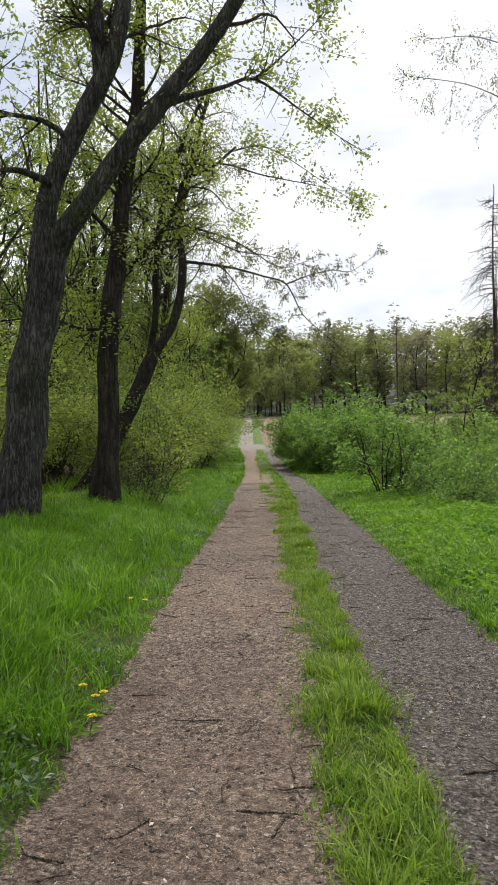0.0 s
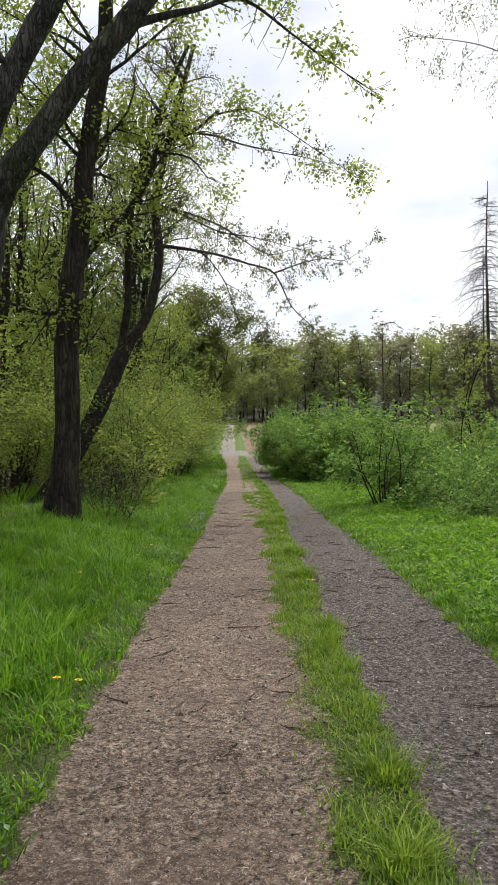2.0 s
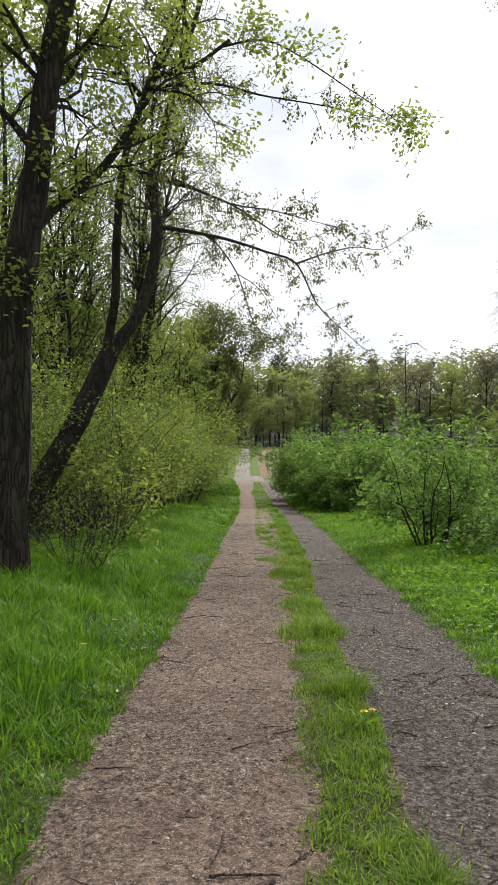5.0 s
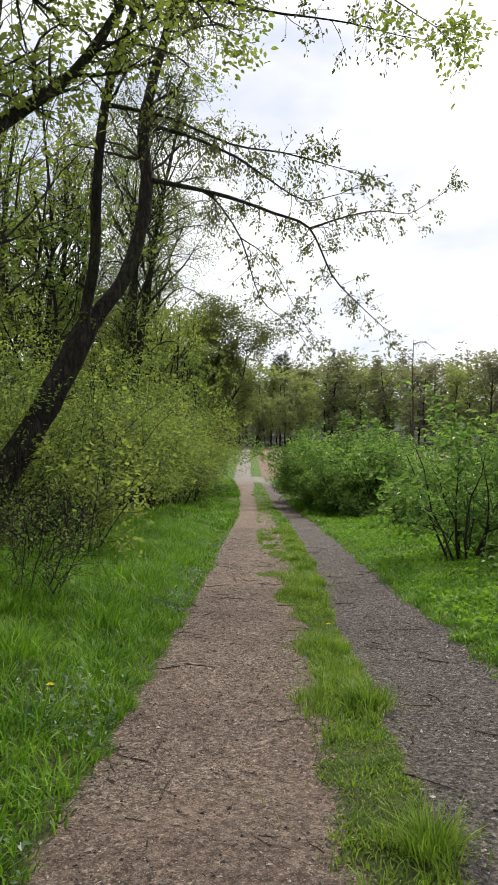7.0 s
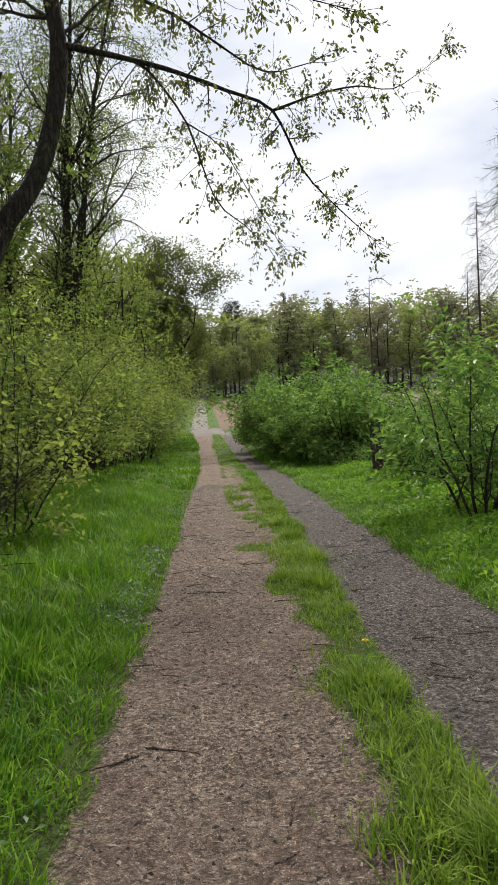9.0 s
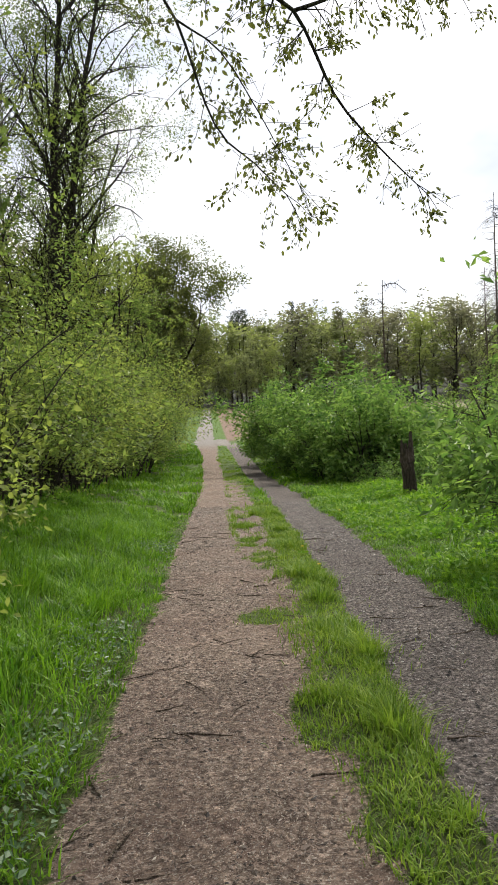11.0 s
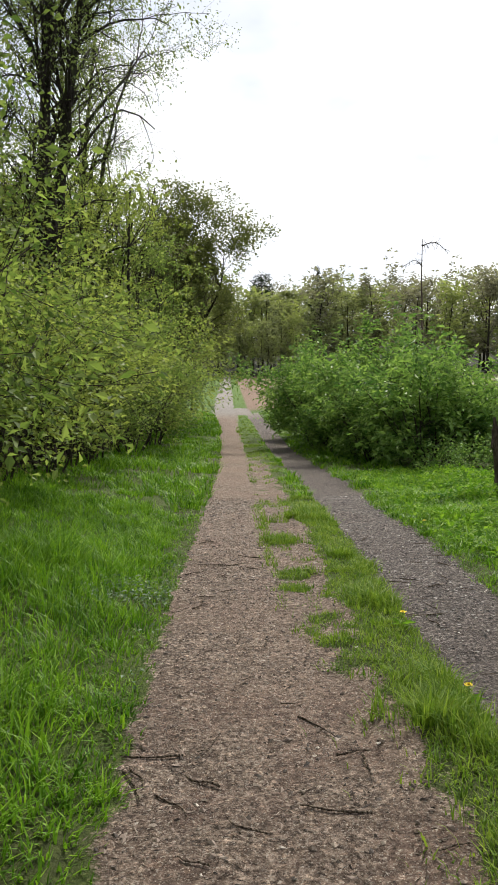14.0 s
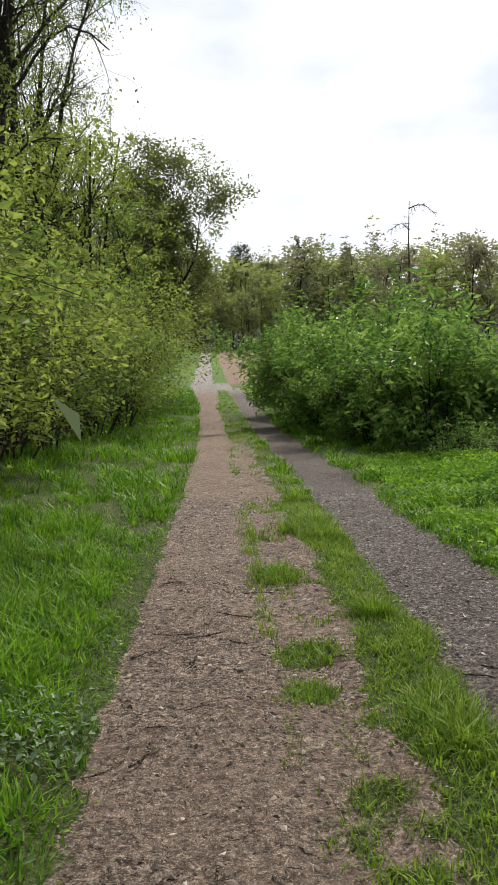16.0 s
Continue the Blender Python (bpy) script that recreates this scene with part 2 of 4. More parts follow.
def vnoise(x, y, s):
    """Smooth value noise in 0..1 at cells of s metres."""
    x, y = np.asarray(x, float), np.asarray(y, float)
    u, v = (0.77 * x + 0.64 * y) / s + 51.3, (0.77 * y - 0.64 * x) / s + 17.7
    i, j = np.floor(u).astype(int), np.floor(v).astype(int)
    f, g = u - i, v - j
    f, g = f * f * (3 - 2 * f), g * g * (3 - 2 * g)
    a, b_, c, d = LATTICE[i % 256, j % 256], LATTICE[(i + 1) % 256, j % 256], LATTICE[i % 256, (j + 1) % 256], LATTICE[(i + 1) % 256, (j + 1) % 256]
    return (a * (1 - f) + b_ * f) * (1 - g) + (c * (1 - f) + d * f) * g

def step(v, a, b_):
    k = np.clip((v - a) / (b_ - a), 0, 1)
    return k * k * (3 - 2 * k)

def bend(y):
    """Sideways shift of the track along its length."""
    y = np.asarray(y, float)
    return np.where(y < 64, -0.0007 * np.clip(y - 26, 0, None) ** 2, -1.01 - 0.018 * (y - 64))

# grassy patches spreading from the centre strip: x, y, half width, half length
PATCHES = ((0.37, 19.9, 0.24, 0.27), (0.52, 22.66, 0.13, 0.16), (0.5, 23.15, 0.14, 0.14), (0.4, 24.6, 0.2, 0.2), (0.35, 26.3, 0.22, 0.3), (0.55, 17.6, 0.2, 0.4))

def soil_of(x, y):
    """How bare the ground is: 1 in the wheel tracks, 0 in grass."""
    lat = x - bend(y)
    n = (vnoise(x, y, 0.35) - 0.5) * 0.07 + (vnoise(x, y, 0.12) - 0.5) * 0.09 + (vnoise(x, y, 2.3) - 0.5) * 0.06
    mid_edge = 0.58 - 0.33 * step(y, 20, 26) + 0.25 * step(y, 52, 60)
    left = step(lat + n - 0.03 - 0.06 * step(y, 8, 13) + 0.25 * step(y, 54, 62), -0.74, -0.6) * (1 - step(lat + n * 1.6, mid_edge - 0.16, mid_edge + 0.14))
    right = step(lat + n * 0.7, 0.87 + 0.18 * step(y, 14, 24), 0.98 + 0.18 * step(y, 14, 24)) * (1 - step(lat + n, 1.85, 2.0)) * (1 - step(y, 60, 66))
    worn = vnoise(x, y * 0.6, 0.42) * 0.4 + vnoise(x + 9, y, 0.13) * 0.6
    strip = step(lat, 0.1, 0.3) * (1 - step(lat + n, 0.62, 0.78)) * step(y, 16, 21) * (1 - step(y, 34, 46)) * step(worn + 0.16 * (1 - step(lat, 0.25, 0.7)), 0.2, 0.6)
    cross = step(y, 60, 62.5) * (1 - step(y, 66, 68)) * step(lat, 0.3, 0.5) * (1 - step(lat, 1.2, 1.8))
    green = np.zeros_like(lat)
    for px, py, hx, hy in PATCHES:
        green = np.maximum(green, 1 - step(np.sqrt(((x - px) / hx) ** 2 + ((y - py) / hy) ** 2) + 4 * n, 0.6, 1.15))
    return np.clip(np.maximum.reduce([left, right, strip, cross]), 0, 1) * (1 - 0.85 * green) * (1 - step(y, 150, 170))

def height(x, y):
    x, y = np.asarray(x, float), np.asarray(y, float)
    lat = x - bend(y)
    z = 0.072 * np.sqrt(np.clip(y - 42, 0, None) ** 2 + 16) - 0.288
    z = np.where(y > 42, z, 0.0)
    z = z + 0.075 * np.clip(y - 165, 0, 140)
    z = z + 7 * step(x, 10, 130) * step(y, 120, 300)
    z = z + 0.2 * np.clip(-lat - 0.75, 0, 2.0) * (1 - 0.5 * step(y, 26, 40)) + 0.03 * step(-lat, 0.62, 0.75)
    z = z - 0.09 * np.clip(lat - 3.4, 0, 5) * (1 - step(y, 45, 70)) + 0.04 * step(lat, 1.85, 2.1)
    z = z + 0.03 * step(lat, 0.45, 0.6) * (1 - step(lat, 0.9, 1.1))
    near = 1 - step(y, 60, 90)
    z = z + near * ((vnoise(x, y, 0.7) - 0.5) * 0.05 + (vnoise(x, y, 0.17) - 0.5) * 0.022) + (vnoise(x, y, 9) - 0.5) * 0.5 * step(np.abs(lat), 4, 12)
    return z

def mesh_object(name, verts, faces, material, parent=None, smooth=False):
    """Mesh object from vertex and face arrays (all faces with the same number of corners)."""
    verts, faces = np.asarray(verts, np.float32), np.asarray(faces, np.int32)
    me = bpy.data.meshes.new(name)
    me.vertices.add(len(verts)); me.vertices.foreach_set("co", verts.ravel())
    k = faces.shape[1]
    me.loops.add(faces.size); me.loops.foreach_set("vertex_index", faces.ravel())
    me.polygons.add(len(faces))
    me.polygons.foreach_set("loop_start", np.arange(0, faces.size, k, dtype=np.int32))
    me.polygons.foreach_set("use_smooth", np.full(len(faces), smooth))
    me.update(calc_edges=True); me.validate()
    me.materials.append(material)
    ob = new(name, me)
    if parent is not None:
        ob.parent = parent
    return ob

def spread(a, b_, first, grow, sign=1):
    out, s = [a], first
    while (out[-1] - b_) * sign < 0:
        out.append(out[-1] + s * sign); s *= grow
    return out[1:]

gx = np.array(sorted(spread(-1.3, -420, 0.08, 1.2, -1) + list(np.arange(-1.3, 2.5, 0.06)) + spread(2.42, 420, 0.08, 1.2)))
gy = np.array(sorted(spread(2.0, -80, 0.3, 1.3, -1) + list(np.arange(2.0, 31, 0.08)) + spread(30.96, 620, 0.12, 1.04)))
GX, GY = np.meshgrid(gx, gy)
gz = height(GX, GY)
nx, ny = len(gx), len(gy)
idx = np.arange(nx * ny).reshape(ny, nx)
quads = np.stack([idx[:-1, :-1], idx[:-1, 1:], idx[1:, 1:], idx[1:, :-1]], -1).reshape(-1, 4)
ground = mesh_object("ground", np.stack([GX, GY, gz], -1).reshape(-1, 3), quads, M_GROUND, smooth=True)
tagged(ground, "forest track with two bare wheel ruts between green verges", "ground", kind="structure")
LAT = GX - bend(GY)
field_mask = step(LAT, 1.25, 1.5) * step(GY, 64, 67) * (1 - step(GY, 140, 150)) * (1 - step(LAT, 6, 11))
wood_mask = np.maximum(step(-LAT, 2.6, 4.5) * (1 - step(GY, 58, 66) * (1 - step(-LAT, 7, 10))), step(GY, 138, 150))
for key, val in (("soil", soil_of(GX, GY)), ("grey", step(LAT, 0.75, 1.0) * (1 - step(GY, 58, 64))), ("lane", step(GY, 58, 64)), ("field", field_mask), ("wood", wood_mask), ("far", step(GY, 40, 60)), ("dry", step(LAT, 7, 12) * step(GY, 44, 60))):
    at_ = ground.data.attributes.new(key, "FLOAT", "POINT")
    at_.data.foreach_set("value", val.astype(np.float32).ravel())

# ---- plants: shared builders ----
def unit(v):
    v = np.asarray(v, float)
    return v / (np.linalg.norm(v) + 1e-9)

class Plant:
    """Collects wood tubes and leaf places for one tree or shrub."""
    def __init__(self, seed, lod=9):
        self.lod = lod
        self.r = np.random.default_rng(seed)
        self.tubes = {}
        self.spots = []

    def tube(self, key, pts, radii, sides):
        pts = np.asarray(pts, float)
        d = np.gradient(pts, axis=0)
        d /= np.linalg.norm(d, axis=1, keepdims=True) + 1e-9
        ref = np.array([0.9, 0.3, 0.1]) if abs(d[0][0]) < 0.8 else np.array([0.1, 0.9, 0.3])
        a = np.cross(d, ref); a /= np.linalg.norm(a, axis=1, keepdims=True) + 1e-9
        b_ = np.cross(d, a)
        th = np.arange(sides) * 2 * np.pi / sides
        radii = np.asarray(radii)
        if radii[0] > 0.09 and sides > 8:
            ridge = np.repeat(self.r.normal(0, 1, (len(pts) // 5 + 2, sides)), 5, 0)[:len(pts)]
            rough = 1 + 0.045 * ridge + self.r.normal(0, 0.018, (len(pts), sides))
        else:
            rough = np.ones((len(pts), sides))
        ring = pts[:, None] + (radii[:, None] * rough)[:, :, None] * (np.cos(th)[None, :, None] * a[:, None] + np.sin(th)[None, :, None] * b_[:, None])
        vs, fs, count = self.tubes.setdefault(key, ([], [], [0]))
        n = len(pts)
        i = np.arange(n * sides).reshape(n, sides) + count[0]
        j = np.roll(i, -1, 1)
        vs.append(ring.reshape(-1, 3))
        fs.append(np.stack([i[:-1], j[:-1], j[1:], i[1:]], -1).reshape(-1, 4))
        count[0] += n * sides

    def limb(self, key, ctrl, r0, r1, sides=8, wob=0.02, flare=0.0, taper=1.0):
        """A thick limb along control points. Returns its points, directions and radii."""
        c = [np.asarray(p, float) for p in ctrl]
        c = [2 * c[0] - c[1]] + c + [2 * c[-1] - c[-2]]
        pts = []
        for k in range(1, len(c) - 2):
            steps = max(3, int(np.linalg.norm(c[k + 1] - c[k]) / (0.22 if self.lod > 5 else 1.8)))
            for u in np.arange(steps) / steps:
                p0, p1, p2, p3 = c[k - 1:k + 3]
                pts.append(0.5 * (2 * p1 + (p2 - p0) * u + (2 * p0 - 5 * p1 + 4 * p2 - p3) * u * u + (3 * p1 - p0 - 3 * p2 + p3) * u ** 3))
        pts.append(c[-2])
        pts = np.array(pts)
        n = len(pts)
        w = np.cumsum(self.r.normal(0, wob, (n, 3)), 0)
        w -= np.linspace(0, 1, n)[:, None] * w[-1]
        pts = pts + w * (r0 * 2 if r0 > 0.08 else 0.16)
        u = np.linspace(0, 1, n)
        rad = r0 + (r1 - r0) * u ** (taper if r0 > 0.07 else 0.6)
        rad = rad * (1 + self.r.normal(0, 0.035, n))
        if flare:
            rad = rad * (1 + flare * np.exp(-u * n * 0.22 / 0.35))
        self.tube(key, pts, rad, sides)
        if r0 < 0.07:
            for _ in range(3):
                self.shoot(pts[-1], pts[-1] - pts[-3] + self.r.normal(0, 0.06, 3), 0.5, max(r1, 0.003), 1, 0.0, 0.4, 3, 0.5, 0.8, 0.2, "branchwork")
        return pts, rad

    def shoot(self, p, d, length, r, level, lift=0.15, droop=0.0, kids=5, ratio=0.5, spread_=0.9, wander=0.22, key="branchwork", leafy=True, first=0.25):
        n = max(3, min(self.lod, int(length / 0.16)))
        seg = length / n
        pts = [np.asarray(p, float)]
        d = unit(d)
        dirs = [d]
        for k in range(n):
            d = unit(d + self.r.normal(0, wander, 3) * (0.6 + 0.4 * k / n) + np.array([0, 0, lift - droop * (k / n)]) * seg * 2)
            pts.append(pts[-1] + d * seg); dirs.append(d)
        rad = np.linspace(r, max(0.0025, r * 0.25), n + 1)
        self.tube(key, pts, rad, 3 if self.lod < 6 else (5 if r > 0.02 else (4 if r > 0.009 else 3)))
        if level > 0:
            for _ in range(kids):
                k = int(self.r.uniform(first, 1.0) * n)
                side = unit(np.cross(dirs[k], self.r.normal(0, 1, 3)))
                nd = unit(dirs[k] * (1 - spread_ * 0.45) + side * spread_)
                self.shoot(pts[k], nd, length * ratio * self.r.uniform(0.65, 1.25), rad[k] * 0.6, level - 1, lift, droop, kids, ratio, spread_, wander, key, leafy, 0.15)
        if leafy and level <= 1:
            for k in range(1 if level == 0 else n // 2, n + 1):
                self.spots.append((pts[k], dirs[k]))

    def sprout(self, limb, n, length, level, lo=0.2, hi=1.0, up=0.2, domed=False, **kw):
        pts, rad = limb
        m = len(pts)
        for _ in range(n):
            k = min(m - 2, int(self.r.uniform(lo, hi) * (m - 1)))
            d = unit(pts[k + 1] - pts[k])
            side = unit(np.cross(d, self.r.normal(0, 1, 3)))
            dome = 0.45 + 0.75 * math.sin(math.pi * min(1.0, max(0.0, k / m - lo) / (1.02 - lo)) ** 0.75) if domed else 1.0
            self.shoot(pts[k], unit(d * 0.4 + side + np.array([0, 0, up])), dome * length * self.r.uniform(0.6, 1.25), min(rad[k] * 0.5, 0.012 + length * 0.012), level, **kw)

    def leaves(self, per, size, aspect=0.55, jitter=0.08, flat=0.6, hang=0.0, gaps=0.0, cell=1.0, oval=False):
        """Leaf blades scattered round the twig ends, in clumps with gaps between them."""
        if not self.spots:
            return np.zeros((0, 3)), np.zeros((0, 4), int)
        P = np.array([s[0] for s in self.spots])
        D = np.array([s[1] for s in self.spots])
        if gaps:
            q = P * 2.6 / cell
            clump = np.sin(q[:, 0] * 1.1 + q[:, 1] * 0.7 + 1.7) + np.sin(q[:, 2] * 1.9 + q[:, 0] * 0.8) + np.sin(q[:, 1] * 1.3 - q[:, 2] * 1.1 + 0.6)
            keep = clump + self.r.normal(0, 0.35, len(P)) > -2.2 + 2.6 * gaps
            P, D = P[keep], D[keep]
        P, D = np.repeat(P, per, 0), np.repeat(D, per, 0)
        return leaf_cards(self.r, P + self.r.normal(0, jitter, P.shape), D, size, aspect, flat, hang, oval)

def leaf_cards(r, P, D, size, aspect, flat, hang, oval=False):
    n = len(P)
    a = D * 0.5 + r.normal(0, 0.7, (n, 3)); a[:, 2] = a[:, 2] * 0.6 - hang
    a /= np.linalg.norm(a, axis=1, keepdims=True) + 1e-9
    nrm = r.normal(0, 1 - flat + 0.15, (n, 3)); nrm[:, 2] += flat * 1.4
    b_ = np.cross(nrm, a); b_ /= np.linalg.norm(b_, axis=1, keepdims=True) + 1e-9
    c = np.cross(a, b_)
    s = size * r.uniform(0.6, 1.35, (n, 1))
    w = s * aspect * 0.5
    if oval:
        V = np.stack([P, P + a * s * 0.28 + b_ * w * 0.9 + c * s * 0.05, P + a * s * 0.66 + b_ * w * 0.85 + c * s * 0.05, P + a * s - c * s * 0.12, P + a * s * 0.66 - b_ * w * 0.85 + c * s * 0.05, P + a * s * 0.28 - b_ * w * 0.9 + c * s * 0.05], 1)
        return V.reshape(-1, 3), np.arange(n * 6).reshape(n, 6)
    V = np.stack([P, P + a * s * 0.45 + b_ * w + c * s * 0.08, P + a * s - c * s * 0.1, P + a * s * 0.45 - b_ * w + c * s * 0.08], 1)
    return V.reshape(-1, 3), np.arange(n * 4).reshape(n, 4)

def finish(plant, name, label, category, base, wood, leaf, per, size, group="", **kw):
    """Links a plant as an empty with its wood parts and its crown."""
    root = new(name)
    root.location = base
    b0 = np.array(base)
    for key, (vs, fs, _) in plant.tubes.items():
        m = wood.get(key, wood["trunk"]) if isinstance(wood, dict) else wood
        ob = mesh_object(key.split("#")[0], np.concatenate(vs) - b0, np.concatenate(fs), m, root, True)
        if key == "branchwork":
            tagged(ob, kind="stuff")
    if leaf is not None and plant.spots:
        V, F = plant.leaves(per, size, **kw)
        mesh_object("crown", V - b0, F, leaf, root)
    return tagged(root, label, category, group)

def on_ground(x, y, sink=0.0):
    return (x, y, float(height(x, y)) - sink)

# ---- the three old trees beside the track ----
def old_tree():
    p = Plant(11)
    b = on_ground(-3.1, 11.5, 0.15)
    trunk = p.limb("trunk", [b, (-3.0, 11.5, 1.3), (-2.86, 11.5, 2.4), (-2.66, 11.5, 3.4), (-2.52, 11.5, 4.35)], 0.285, 0.235, 26, 0.03, 0.3)
    left = p.limb("limb#a", [(-2.6, 11.5, 4.0), (-2.62, 11.5, 4.7), (-2.27, 11.55, 5.6), (-1.72, 11.6, 6.7), (-1.55, 11.7, 7.6), (-1.5, 12, 9.6), (-1.1, 12.2, 11.5)], 0.165, 0.06, 14)
    right = p.limb("limb#b", [(-2.5, 11.5, 4.1), (-2.3, 11.35, 4.35), (-1.68, 11.3, 5.12), (-1.12, 11.25, 5.79), (-0.51, 11.2, 6.52), (0.1, 11.1, 7.34), (0.6, 11, 8.4), (1.0, 11, 9.8)], 0.165, 0.05, 14)
    side = p.limb("limb#c", [(-0.95, 11.25, 5.95), (-0.5, 11.4, 6.15), (-0.14, 11.5, 6.29), (0.24, 11.6, 6.43), (0.76, 11.7, 6.12), (1.42, 11.8, 5.69)], 0.06, 0.006, 7)
    up = p.limb("limb#d", [(0.24, 11.6, 6.43), (0.6, 11.7, 6.75), (1.1, 11.8, 7.3)], 0.03, 0.006, 6)
    low = p.limb("limb#e", [(-2.5, 11.4, 5.0), (-2.9, 11.2, 5.1), (-3.3, 11.0, 5.05), (-3.9, 10.9, 5.3)], 0.06, 0.02, 6)
    low2 = p.limb("limb#f", [(-2.25, 11.5, 5.6), (-2.6, 11.3, 5.8), (-3.2, 11.2, 5.9), (-4, 11.2, 6.3)], 0.05, 0.02, 6)
    mid = p.limb("limb#g", [(-1.85, 11.6, 6.45), (-1.9, 11.6, 7.2), (-2.0, 11.8, 8.4), (-2.3, 12, 9.8)], 0.12, 0.04, 8)
    for L, n, lo in ((left, 12, 0.35), (right, 9, 0.5), (mid, 9, 0.2)):
        p.sprout(L, n + 9, 1.5, 2, lo, kids=5, droop=0.25)
    for L, n in ((low, 6), (low2, 6)):
        p.sprout(L, n, 0.9, 1, 0.3, kids=4)
    p.sprout(side, 20, 0.38, 1, 0.45, kids=2); p.sprout(up, 6, 0.5, 1, 0.2, kids=3)
    p.sprout(right, 10, 0.35, 0, 0.1, 0.6, kids=2); p.sprout(left, 8, 0.35, 0, 0.1, 0.6, kids=2)
    return finish(p, "tree", "old forked tree with grey furrowed bark and young leaves", "tree", b, {"trunk": M_BARK, "branchwork": M_TWIG}, M_LEAF_SPRING, 4, 0.058, jitter=0.07, hang=0.3, gaps=0.6, oval=True)

def second_tree():
    p = Plant(12)
    b = on_ground(-2.62, 14.8, 0.15)
    trunk = p.limb("trunk", [b, (-2.52, 14.8, 1.2), (-2.47, 14.8, 2.09), (-2.42, 14.8, 3.76), (-2.24, 14.8, 5.36), (-2.07, 14.9, 6.65), (-1.9, 15, 8), (-1.8, 15.1, 11)], 0.215, 0.08, 20, 0.025, 0.8)
    limb = p.limb("limb#a", [(-2.38, 14.9, 4.2), (-2.3, 15.5, 4.7), (-1.78, 16, 5.45), (-1.38, 16.2, 6.23), (-1.23, 16.4, 6.8), (-0.7, 16.6, 7.1), (-0.2, 16.8, 7.6)], 0.075, 0.025, 8)
    out = p.limb("limb#b", [(-0.3, 16.8, 7.5), (0.3, 16.9, 7.65), (0.85, 17, 7.45), (1.5, 17, 7.0), (2.1, 17, 6.6)], 0.022, 0.005, 5)
    out2 = p.limb("limb#c", [(-1.25, 16.3, 6.65), (-0.7, 16.3, 6.55), (-0.4, 16.3, 6.2)], 0.03, 0.008, 5)
    back = p.limb("limb#d", [(-2.27, 14.8, 5.1), (-2.7, 14.7, 5.6), (-3.1, 14.6, 5.8), (-3.8, 14.5, 6.0)], 0.06, 0.015, 6)
    back2 = p.limb("limb#e", [(-1.35, 16.2, 6.5), (-1.7, 16.1, 6.9), (-2.2, 16, 7.4)], 0.04, 0.012, 6)
    left = p.limb("limb#f", [(-2.42, 14.8, 3.6), (-2.9, 14.7, 3.55), (-3.5, 14.6, 3.75), (-4.2, 14.5, 3.7)], 0.045, 0.012, 6)
    p.sprout(trunk, 22, 1.8, 2, 0.5, kids=4, droop=0.25)
    p.sprout(trunk, 5, 0.8, 1, 0.25, 0.6, kids=4)
    for L, n in ((limb, 16), (back, 8), (back2, 7), (left, 9)):
        p.sprout(L, n, 0.95, 1, 0.2, kids=5, droop=0.3)
    for L, n in ((out, 12), (out2, 7)):
        p.sprout(L, n, 0.5, 1, 0.05, kids=3, droop=0.3)
    return finish(p, "tree", "straight dark-barked tree with mossy foot and spring leaves", "tree", b, {"trunk": M_BARK_SMOOTH, "branchwork": M_TWIG}, M_LEAF_SPRING, 9, 0.072, jitter=0.11, hang=0.2, gaps=0.6, oval=True)

